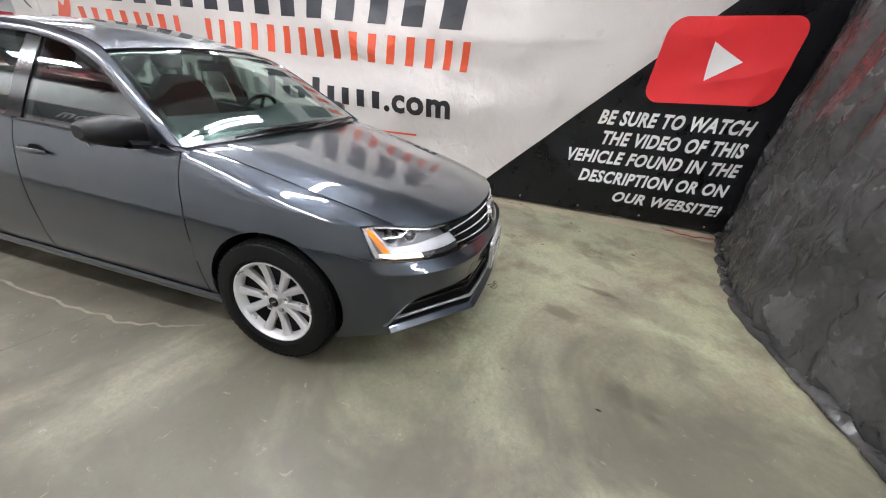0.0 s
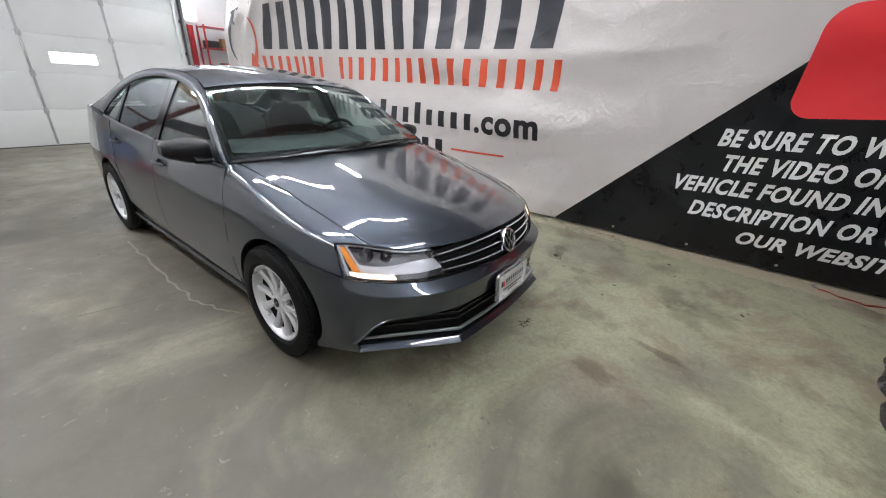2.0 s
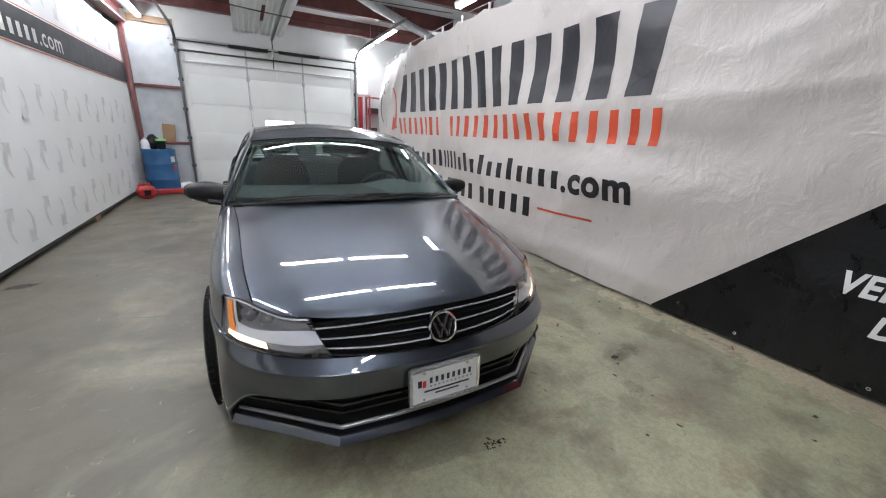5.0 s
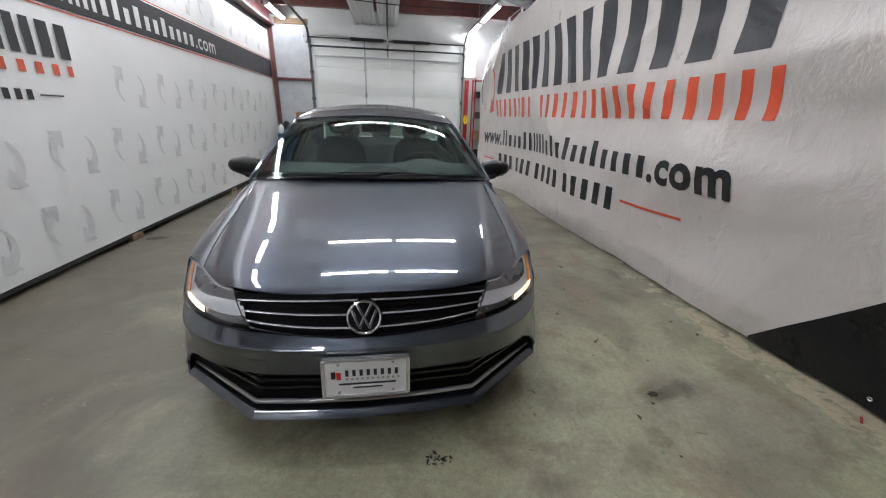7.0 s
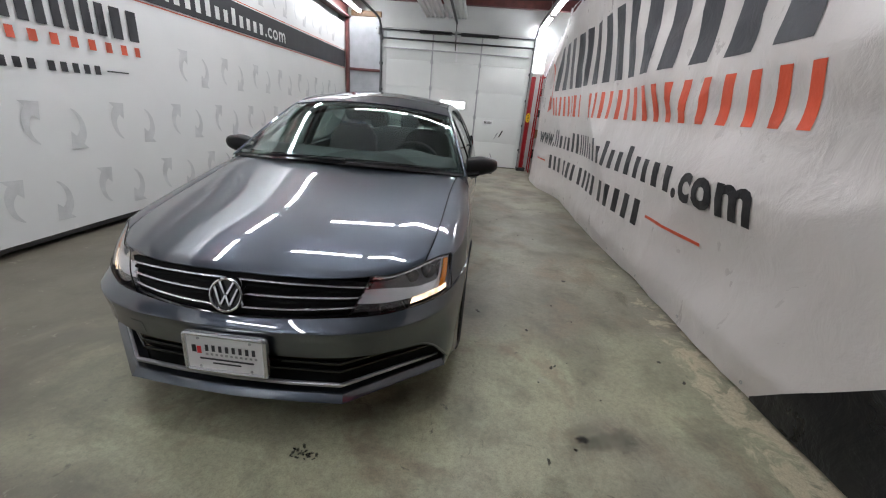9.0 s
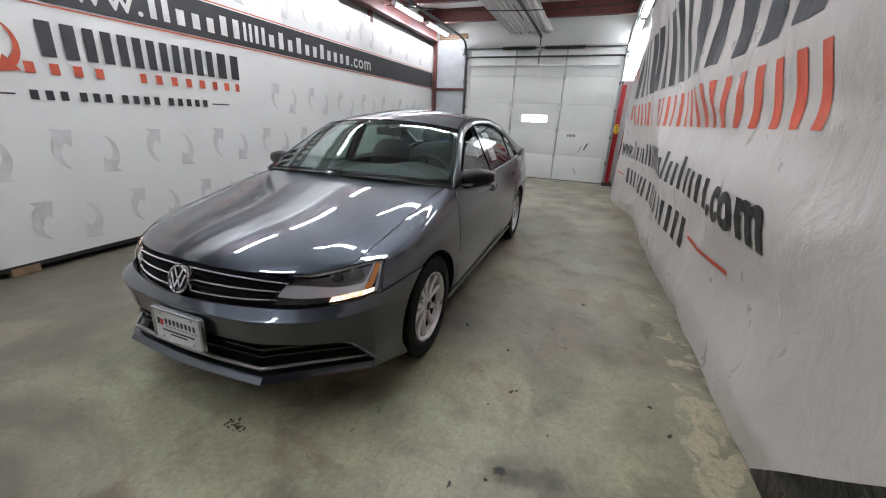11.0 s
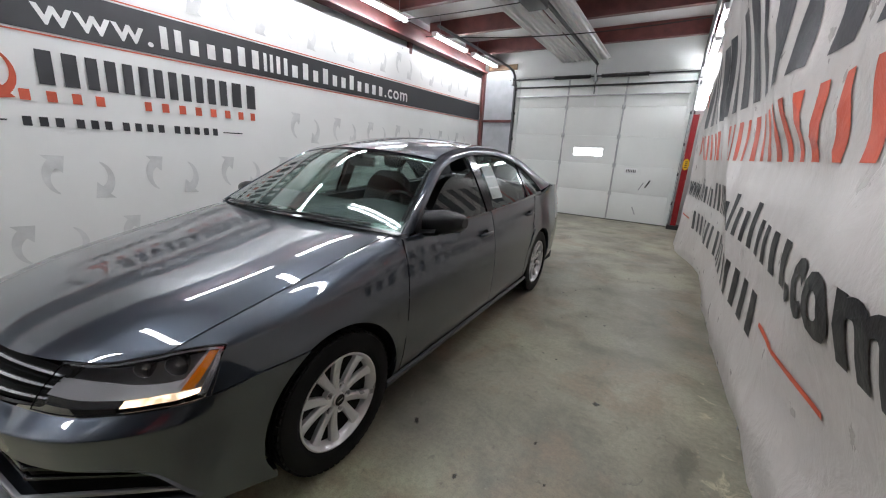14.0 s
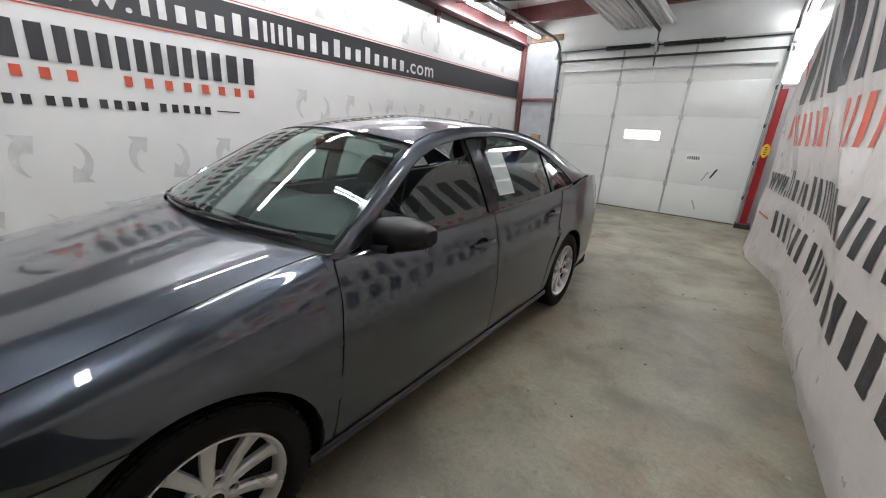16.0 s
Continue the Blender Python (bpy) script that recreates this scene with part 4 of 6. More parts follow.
def lamp_edge(s):
    """How far the wing's front edge runs ahead along its section."""
    return 1 - s / 0.8 if s < 0.8 else 0.10 * (s - 0.8) / 0.2


def arch_z(y, yc, r, floor_z):
    d = abs(y - yc)
    return max(floor_z, HUB_Z + math.sqrt(max(0, r * r - d * d))) if d < r else floor_z


def spaced(a, b, n, yc, r):
    """Steps from a to b that crowd together at the arch's ends."""
    ys = set(steps(a, b, n))
    for e in (yc - r, yc + r):
        for k in (0.001, 0.004, 0.012, 0.025, 0.045):
            for q in (e - k, e + k):
                if a < q < b:
                    ys.add(q)
    return sorted(ys)


def mirror(shape, side):
    return shape if side > 0 else Shape().add([(-x, y, z) for x, y, z in shape.v], [f[::-1] for f in shape.f])


car = thing("car", "dark grey metallic four-door sedan parked with its marker lights on", "car")
TH = 0.006
SIDES = (1, -1)

# bonnet
front_y = curve((0, -0.812), (0.3, -0.80), (0.6, -0.757), (0.78, -0.70), (0.9, -0.632), (1, -0.525))
rear_y = curve((0, 0.315), (0.5, 0.335), (0.85, 0.39), (1, 0.445))
rows = []
for v in steps(0, 1, 46):
    row = []
    for f in steps(-1, 1, 120):
        y = lerp(front_y(abs(f)), rear_y(abs(f)), v)
        x = f * (gap_x(y) - 0.002)
        row.append((x, y, hood_z(x, y) - 0.003 * max(0, 1 - v * 60) ** 2))
    rows.append(row)
part("bonnet", Shape().slab(rows, -TH), M_PAINT, car, "glossy grey metallic bonnet")

door_gap = [lambda z: 0.40 + 0.065 * min(1, max(0, (z - 0.3) / 0.5)), lambda z: 1.475 + 0.045 * min(1, max(0, (z - 0.35) / 0.6)), None]


def rear_gap(z):
    if z > 0.70:
        return 2.36 + 0.14 * min(1, (z - 0.70) / 0.28)
    return WB - math.sqrt(max(0.0001, 0.435 ** 2 - (z - HUB_Z) ** 2)) + 0.02 * (z < HUB_Z)


door_gap[2] = rear_gap
SILL = 0.245
for side in SIDES:
    # wing
    s = Shape()
    rows = []
    for y in spaced(-0.40, 0.463, 44, 0, ARCH):
        lowz = 0.6312 - 0.024 * max(0, (-0.30 - y) / 0.10) if y < -0.155 else arch_z(y, 0, ARCH, 0.17)
        lead = LEAD * max(0, (-0.32 - y) / 0.08)
        col = [fender(y - lead * lamp_edge(u), u) for u in steps(0, 1, 18)]
        cz = crease_z(y)
        for u in steps(0, 1, 16)[1:]:
            z = lerp(cz, lowz, u)
            yy = min(y, door_gap[0](z) - 0.003) - lead * (0.10 + 0.66 * u)
            col.append((body_x(yy, z), yy, z))
        if abs(y) < ARCH + 0.03 and y > -0.16:
            x, yy, z = col[-1]
            col.append((x - 0.028, yy, z - 0.002))
        else:
            x, yy, z = col[-1]
            col.append((x - 0.012, yy, z - 0.001))
        rows.append(col)
    part("wing", mirror(s.slab(rows, -TH), side), M_PAINT, car)
    # doors
    for n, (g0, g1, nm) in enumerate(((door_gap[0], door_gap[1], "front_door"), (door_gap[1], door_gap[2], "rear_door"))):
        rows = []
        for u in steps(0, 1, 26):
            col = []
            for v in steps(0, 1, 30):
                z0 = lerp(SILL, 0.94, v)
                y = lerp(g0(z0) + 0.003, g1(z0) - 0.003, u)
                z = lerp(SILL, belt_z(y), v)
                col.append((body_x(y, z), y, z))
            col.append((col[-1][0] - 0.014, col[-1][1], col[-1][2] + 0.006))
            rows.append(col)
        door = part(nm, mirror(Shape().slab(rows, TH), side), M_PAINT, car)
        # handle
        hy, hz = (1.36, 0.825) if n == 0 else (2.26, 0.855)
        rows = []
        for u in steps(0, 1, 14):
            y = hy - 0.10 + 0.20 * u
            bulge = math.sin(math.pi * u) ** 0.5
            ring = []
            for k in range(10):
                a = 6.28318 * k / 10
                ring.append((body_x(y, hz) + 0.010 + 0.020 * bulge + 0.008 * math.cos(a), y, hz + 0.014 * math.sin(a) * (0.6 + 0.4 * bulge)))
            rows.append(ring)
        part("handle", mirror(Shape().grid(rows, wrap=True), side), M_PAINT, door)
        # near-black oval, the cup's shade given as colour
        cup = [[(body_x(hy, hz) + 0.003 - 0.001 * k, hy - 0.01 + 0.055 * (1 - 0.12 * k) * math.cos(6.28318 * i / 16), hz - 0.004 + 0.034 * (1 - 0.12 * k) * math.sin(6.28318 * i / 16)) for i in range(16)] for k in (0, 1, 8.3)]
        part("handle_cup", mirror(Shape().grid(cup, wrap=True), side), M_DARK, door, fix=False)
        # belt strip
        a, b = (0.64, 1.50) if n == 0 else (1.53, 2.79)
        rows = [[(cabin_x(y, belt_z(y) + dz) + 0.006 + dx, y, belt_z(y) + dz) for dx, dz in ((0.004, -0.004), (0.006, 0.006), (0.0, 0.014))] for y in steps(a, b, 20)]
        part("belt_strip", mirror(Shape().slab(rows, 0.004), side), M_PLASTIC, door)
    # sill
    rows = []
    for y in steps(0.30, 2.33, 40):
        rows.append([(half_w(y) - o, y, z) for z, o in ((SILL - 0.006, 0.036), (0.225, 0.030), (0.20, 0.036), (0.17, 0.06), (0.155, 0.10))])
    part("sill", mirror(Shape().slab(rows, TH), side), M_PAINT, car)
    # rear quarter
    rows = []
    for y in spaced(2.20, 3.70, 60, WB, ARCH):
        lowz = arch_z(y, WB, ARCH, 0.20)
        col = []
        for u in steps(0, 1, 26):
            z = lerp(belt_z(max(y, rear_gap(0.98))), lowz, u)
            yy = max(y, rear_gap(z) + 0.003) if y < 2.75 else y
            col.append((body_x(yy, z), yy, z))
        x, yy, z = col[-1]
        col.append((x - 0.03, yy, z))
        rows.append(col)
    part("rear_quarter", mirror(Shape().slab(rows, -TH), side), M_PAINT, car)
    # pillar and roof rail between the side windows and the roof
    dlo_y = curve((0, 0.565), (0.12, 0.78), (0.25, 1.08), (0.4, 1.43), (0.55, 1.79), (0.7, 2.13), (0.82, 2.41), (0.92, 2.67), (1, 2.82))
    dlo_z = curve((0, 0.955), (0.12, 1.092), (0.25, 1.258), (0.4, 1.338), (0.55, 1.356), (0.7, 1.330), (0.82, 1.250), (0.92, 1.115), (1, 1.02))
    rows = []
    for t in steps(0, 1, 60):
        row = []
        for u in steps(0, 1, 8):
            y, z = lerp(dlo_y(t), rail_y(t), u), lerp(dlo_z(t), rail_z(t), u)
            row.append((cabin_x(y, z) + 0.006 * math.sin(math.pi * u), y, z))
        rows.append(row)
    part("roof_rail", mirror(Shape().slab(rows, -0.012), side), M_PAINT, car)
    # painted foot of the pillar, between the wing and the screen's corner
    rows = []
    for v in steps(0, 1, 6):
        row = []
        for u in steps(0, 1, 8):
            a = Vector(fender(0.440, 0.02 + 0.50 * u)) - Vector((0, 0, 0.002))
            y = lerp(rail_y(0) - 0.02, dlo_y(0) + 0.02, u)
            b = Vector((cabin_x(y, 0.955) + 0.002, y, 0.958))
            q = a.lerp(b, v)
            row.append((q.x, q.y, q.z + 0.004 * math.sin(math.pi * v)))
        rows.append(row)
    part("pillar_foot", mirror(Shape().slab(rows, 0.004), side), M_PAINT, car)
    rows = []
    for t in steps(0, 1, 60):
        rows.append([(cabin_x(lerp(dlo_y(t), rail_y(t), u), lerp(dlo_z(t), rail_z(t), u)) + 0.003, lerp(dlo_y(t), rail_y(t), u), lerp(dlo_z(t), rail_z(t), u) - 0.001) for u in (-0.10, 0.0, 0.04)])
    part("window_seal", mirror(Shape().slab(rows, -0.01), side), M_PLASTIC, car)

    # side glass: front, rear, quarter, split by black pillars
    def dlo_top(y):
        lo, hi = 0.0, 1.0
        for _ in range(30):
            m = (lo + hi) / 2
            lo, hi = (m, hi) if dlo_y(m) < y else (lo, m)
        return dlo_z(lo)

    for a, b, inset in ((0.66, 1.50, 0.012), (1.60, 2.36, 0.012), (2.40, 2.79, 0.010)):
        drop = 0.085 if side > 0 and a < 1 else -0.012
        rows = []
        for y in steps(a + 0.10 * (drop > 0), b, 24):
            rows.append([(cabin_x(y, z) - inset, y, z) for z in steps(belt_z(y) + 0.004, max(belt_z(y) + 0.012, dlo_top(y) - drop), 10)])
        part("side_window", mirror(Shape().slab(rows, 0.004), side), M_SIDEGLASS, car, "tinted side window, partly lowered" if drop > 0 else "tinted side window")
    for a, b in ((1.495, 1.605), (2.355, 2.405)):
        rows = [[(cabin_x(y, z) - 0.004, y, z) for z in steps(belt_z(y), dlo_top(y) + 0.004, 10)] for y in steps(a, b, 3)]
        part("window_pillar", mirror(Shape().slab(rows, 0.01), side), M_GLOSSBLACK, car)
    # mirror triangle
    rows = [[(cabin_x(y, z) - 0.001, y, z) for z in steps(belt_z(y), max(belt_z(y) + 0.003, dlo_top(y) + 0.004), 6)] for y in steps(0.60, 0.74, 6)]
    part("mirror_sail", mirror(Shape().slab(rows, 0.012), side), M_PLASTIC, car)
    # door mirror
    rows = []
    for k, u in enumerate(steps(0, 1, 16)):
        x = 0.80 + 0.215 * u
        hgt = 0.070 * (0.62 + 0.38 * math.sin(math.pi * min(1, 0.22 + 0.62 * u))) * (1 - 0.30 * max(0, u - 0.45) / 0.55) * (1 - max(0, u - 0.90) ** 1.4 * 8.0)
        dep = 0.075 * (0.55 + 0.45 * math.sin(math.pi * (0.15 + 0.6 * u))) * (1 - max(0, u - 0.86) ** 1.4 * 5.0)
        cy, cz = 0.685 + 0.050 * u, 0.992 + 0.016 * u
        ring = []
        for i in range(20):
            a = 6.28318 * i / 20
            c, sn = math.cos(a), math.sin(a)
            yy = cy - dep * (abs(c) ** 0.8) * (1 if c > 0 else -0.45) + 0.02
            zz = cz + hgt * (abs(sn) ** 0.75) * (1 if sn > 0 else -0.95)
            ring.append((x, yy, zz))
        rows.append(ring)
    sh = Shape().grid(rows, wrap=True)
    for end in (rows[0], rows[-1]):
        sh.add(end, [tuple(range(20))])
    dm = part("door_mirror", mirror(sh, side), M_PLASTIC, car, "black plastic door mirror")
    rows = []
    for u in steps(0, 1, 6):
        x = 0.77 + 0.12 * u
        rows.append([(x, 0.672 + 0.035 * math.cos(6.28318 * i / 10), 0.935 + 0.02 * u + 0.022 * math.sin(6.28318 * i / 10)) for i in range(10)])
    part("mirror_foot", mirror(Shape().grid(rows, wrap=True), side), M_PLASTIC, dm)
    part("mirror_glass", mirror(Shape().box(0.830, 0.985, 0.752, 0.756, 0.945, 1.050, 0.0), side), M_CHROME, dm, "mirror glass")
    # wheel-arch liner
    for yc in (0, WB):
        rows = []
        for i in range(25):
            a = radians(-20 + 220 * i / 24)
            rows.append([(x, yc + (ARCH + 0.004) * math.cos(a), HUB_Z + (ARCH + 0.004) * math.sin(a)) for x in (0.50, 0.60, 0.70, 0.848)])
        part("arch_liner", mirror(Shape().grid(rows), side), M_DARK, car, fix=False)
        # flat near-black disc added to close the arch, as dark as its shade
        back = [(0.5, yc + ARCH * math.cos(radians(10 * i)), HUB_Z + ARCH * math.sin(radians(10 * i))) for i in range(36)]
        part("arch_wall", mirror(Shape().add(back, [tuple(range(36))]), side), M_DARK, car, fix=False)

# glass and roof
rows = [[top(t, f) for f in steps(-0.985, 0.985, 36)] for t in steps(0.012, 0.243, 24)]
part("windscreen", Shape().slab(rows, 0.005), M_GLASS, car, "green tinted windscreen with lamp reflections").visible_shadow = False
for name, t0, t1 in (("lower_frit", 0.0, 0.022), ("upper_frit", 0.232, 0.247)):
    rows = [[tuple(np.array(top(t, f)) + (0, 0.006, -0.004)) for f in steps(-0.985, 0.985, 36)] for t in steps(t0, t1, 3)]
    part(name, Shape().slab(rows, 0.002), M_GLOSSBLACK, car)
for side in SIDES:
    rows = [[tuple(np.array(top(t, side * f)) + (0, 0.006, -0.004)) for f in steps(0.955, 0.992, 3)] for t in steps(0.0, 0.247, 20)]
    part("side_frit", Shape().slab(rows, 0.002), M_GLOSSBLACK, car)
rows = [[top(t, f) for f in steps(-0.992, 0.992, 44)] for t in steps(0.25, 0.785, 40)]
part("roof", Shape().slab(rows, 0.008), M_PAINT, car)
for side in SIDES:
    rows = [[tuple(np.array(top(t, side * f)) + (0, 0, 0.0025)) for f in (0.935, 0.95, 0.965)] for t in steps(0.256, 0.78, 30)]
    part("roof_channel", Shape().slab(rows, 0.003), M_PLASTIC, car)
rows = [[top(t, f) for f in steps(-0.98, 0.98, 30)] for t in steps(0.79, 0.985, 20)]
part("rear_window", Shape().slab(rows, 0.005), M_SIDEGLASS, car, "tinted rear window").visible_shadow = False
fin = []
for u in steps(0, 1, 8):
    y, w, h = 2.22 + 0.13 * u, 0.028 * math.sin(math.pi * (0.12 + 0.8 * u)), 0.055 * u ** 1.3 * (1 - max(0, u - 0.85) * 4)
    fin.append([(-w, y, 1.415), (-w * 0.3, y, 1.425 + h), (w * 0.3, y, 1.425 + h), (w, y, 1.415)])
part("roof_antenna", Shape().slab(fin, 0.004), M_PLASTIC, car)
# boot lid and tail
rows = []
for v in steps(0, 1, 16):
    row = []
    for f in steps(-1, 1, 24):
        y = lerp(3.17 + 0.09 * (1 - f * f), 3.70 + 0.06 * (1 - f * f), v)
        x = f * (body_x(min(y, 3.72), belt_z(y)) - 0.004)
        row.append((x, y, belt_z(y) + 0.018 * (1 - abs(f) ** 3) + 0.012 * v ** 4))
    rows.append(row)
part("boot_lid", Shape().slab(rows, TH), M_PAINT, car)
rows = []
for z in steps(0.2, 1.01, 20):
    rows.append([(x, 3.70 + 0.07 * (1 - (x / 0.7) ** 2) - 0.06 * ((z - 0.6) / 0.4) ** 2, z) for x in steps(-0.70, 0.70, 20)])
part("rear_panel", Shape().slab(rows, 0.01), M_PAINT, car)
for side in SIDES:
    rows = [[(body_x(y, z) + 0.004, y, z) for z in steps(0.80, 0.955, 6)] for y in steps(3.57, 3.69, 8)]
    part("tail_lamp", mirror(Shape().slab(rows, 0.02), side), M_TAILRED, car, "red tail lamp")

# front bumper: plan line and profile
plan_x = curve((0, 0), (0.2, 0.22), (0.4, 0.44), (0.52, 0.575), (0.64, 0.69), (0.78, 0.778), (0.9, 0.83), (1, 0.862), (1.12, 0.880))
plan_y = curve((0, -0.895), (0.2, -0.885), (0.4, -0.848), (0.52, -0.790), (0.64, -0.700), (0.78, -0.575), (0.9, -0.435), (1, -0.30), (1.12, -0.145))
nose = curve((0.15, 0.012), (0.20, 0.004), (0.26, 0.0), (0.32, 0.006), (0.38, 0.016), (0.43, 0.018), (0.50, 0.009), (0.540, 0.001), (0.548, 0.0), (0.556, 0.006), (0.595, 0.040), (0.62, 0.055), (0.64, 0.06))
flank = curve((0.15, 0.012), (0.25, 0.002), (0.40, 0.0), (0.52, 0.002), (0.60, 0.006), (0.64, 0.012))
LIP = [Vector((0, -0.914, 0.250)), Vector((0.437, -0.891, 0.257)), Vector((0.808, -0.575, 0.252)), Vector((0.866, -0.318, 0.192))]

lamp_shelf = curve((0, 0), (0.22, 0.006), (0.38, 0.030), (0.55, 0.030), (0.70, 0.012), (0.80, 0), (1.12, 0))


def ease(v):
    v = min(1.0, max(0.0, v))
    return v * v * (3 - 2 * v)


def bumper(s, z):
    x, y = plan_x(s), plan_y(s)
    e = max(0.0, (s - 0.55) / 0.45)
    w = min(1.0, max(0.0, (s - 0.68) / 0.26))
    d = lerp(nose(z), flank(z), w * w * (3 - 2 * w)) + lamp_shelf(s) * max(0.0, (z - 0.552) / 0.045)
    k = Vector((-e, 1 - 0.55 * e))
    full = 0.026 * ease((s - 0.62) / 0.18) * (1 - ease((s - 0.82) / 0.18)) * ease((0.56 - z) / 0.2)
    return (x + k.x * d * 0.55 + full, y + k.y * d, z)


TIP = 0.80
bump_top = curve((0, 0.590), (0.35, 0.588), (0.45, 0.588), (0.7, 0.598), (0.86, 0.607), (1, 0.630), (1.12, 0.630))
int_top = curve((0, 0.432), (0.4, 0.432), (0.60, 0.428), (0.66, 0.418), (0.70, 0.398), (0.80, 0.288))
s_shape = Shape()
for side in SIDES:
    def both(p):
        return (p[0] * side, p[1], p[2])
    rows = [[both(bumper(s, lerp(int_top(s), bump_top(s), v))) for v in steps(0, 1, 48)] for s in steps(0, TIP, 44)]
    for r in rows:
        r.insert(0, (r[0][0], r[0][1] + 0.035, r[0][2] + 0.004))
    s_shape.slab(rows, 0.008 * side)
    rows = []
    for u in steps(0, 1, 22):
        col = []
        foot = LIP[2].lerp(LIP[3], u)
        for v in steps(0, 1, 40):
            z = lerp(foot.z, 0.630, v)
            reach = max(0.15, math.sqrt(max(0, ARCH ** 2 - (z - HUB_Z) ** 2)))
            s1 = 1.0 + 0.12 * (0.30 - reach) / 0.155 if reach < 0.30 else 1.0 - 0.1 * (reach - 0.30) / 0.135
            q = lerp(TIP, s1, u)
            p = Vector(bumper(q, lerp(foot.z, bump_top(min(q, 1)), v)))
            w = max(0.0, 1 - v / 0.26) ** 2.2
            p.x, p.y = lerp(p.x, foot.x, w), lerp(p.y, foot.y, w)
            col.append(both(p))
        rows.append(col)
    s_shape.slab(rows, 0.008 * side)
front_bumper = part("front_bumper", s_shape, M_PAINT, car, "grey painted front bumper", angle=22)
# flat-nosed lip with straight runs between its corners
s_shape = Shape()
for side in SIDES:
    rows = []
    for n in range(3):
        a, b = LIP[n], LIP[n + 1]
        for u in steps(0, 1, 8):
            p = a.lerp(b, u)
            p.y -= 0.020 * u * (1 - u) * (n == 0)
            inw = Vector((-(0, 0.25, 0.62, 0.95)[n] * (1 - u) - (0.25, 0.62, 0.95, 0.98)[n] * u, 0, 0))
            inw.y = math.sqrt(1 - inw.x ** 2)
            thin = 1.0 if n < 2 else 1 - 0.75 * u
            rows.append([tuple(Vector((c.x * side, c.y, c.z))) for c in (p + inw * 0.07 - Vector((0, 0, 0.012)), p + inw * 0.006 - Vector((0, 0, 0.004)), p, p + inw * 0.004 + Vector((0, 0, 0.006)), p + inw * 0.024 * thin + Vector((0, 0, 0.024)), p + inw * 0.032 * thin + Vector((0, 0, 0.0265)), p + inw * 0.075 + Vector((0, 0, 0.026)))])
    s_shape.slab(rows, 0.004 * side)
part("lip", s_shape, M_PAINT, front_bumper, "thin grey painted lip", angle=18)


def run(points, e):
    """A place along straight runs between corners, e from 0 to 1 by length."""
    lens = [(b - a).length for a, b in zip(points, points[1:])]
    d = e * sum(lens)
    for a, b, l in zip(points, points[1:], lens):
        if d <= l + 1e-9:
            return a.lerp(b, d / l)
        d -= l
    return points[-1]


s_shape = Shape()
for side in SIDES:
    rows = []
    for e in steps(0, 1, 24):
        p = run([Vector((0, -0.865, 0.25)), Vector((0.40, -0.83, 0.255)), Vector((0.72, -0.55, 0.25))], e)
        rows.append([(p.x * side, p.y, p.z), (p.x * side * 0.95, p.y + 0.08, p.z - 0.06)])
    s_shape.slab(rows, 0.004 * side)
part("undertray", s_shape, M_DARK, front_bumper)
# dark intake with bars and a satin strip, on the lip's straight runs
BACK = [Vector((0, -0.845, 0)), Vector((0.40, -0.815, 0)), Vector((0.792, -0.540, 0))]
s_shape = Shape()
for side in SIDES:
    rows = []
    for e in steps(0, 1, 30):
        p = run(BACK, e)
        rows.append([(p.x * side, p.y, z) for z in steps(0.24, int_top(e * TIP) + 0.02, 6)])
    s_shape.slab(rows, 0.004 * side)
part("intake", s_shape, M_DARK, front_bumper, "black lower intake")
STRIP = [Vector((0, -0.892, 0.318)), Vector((0.22, -0.886, 0.319)), Vector((0.424, -0.868, 0.320)), Vector((0.775, -0.563, 0.304))]
BAR = [Vector((0, -0.868, 0)), Vector((0.41, -0.838, 0)), Vector((0.772, -0.562, 0))]
for pts, lift, h, m, nm, lab in ((BAR, 0.398, 0.007, M_GLOSSBLACK, "intake_bar", ""), (BAR, 0.362, 0.006, M_GLOSSBLACK, "intake_bar", ""), (STRIP, 0, 0.0065, M_BRIGHT, "bright_strip", "satin silver strip")):
    s_shape = Shape()
    for side in SIDES:
        rows = []
        for e in steps(0, 1, 40):
            p = run(pts, e)
            w = 1 - 0.6 * max(0, (e - 0.85) / 0.15)
            z = p.z + lift
            rows.append([(p.x * side, p.y + dy, z + dz * h * w) for dy, dz in ((0.014, -1.1), (0.003, -1), (0, -0.8), (0.001, 0.6), (0.004, 0.9), (0.014, 1.0))])
        s_shape.slab(rows, 0.003 * side)
    part(nm, s_shape, m, front_bumper, lab)
part("tow_cover", Shape().slab([[(-bumper(s, z)[0], bumper(s, z)[1] - 0.002, z) for z in steps(0.45, 0.50, 4)] for s in steps(0.335, 0.385, 4)], -0.004), M_PAINT, front_bumper)
# grille
g = Shape()


def grille_at(f, v, out=0.0):
    return (lerp(0.445, 0.505, v) * f, lerp(-0.852, -0.797, v) + 0.098 * abs(f) ** 2.2 - out, lerp(0.586 + 0.006 * f * f, 0.738 - 0.034 * f * f, v))


rows = [[grille_at(f, v) for v in steps(0, 1, 8)] for f in steps(-1, 1, 40)]
grille = part("grille", g.slab(rows, 0.02), M_DARK, car, "gloss black grille")
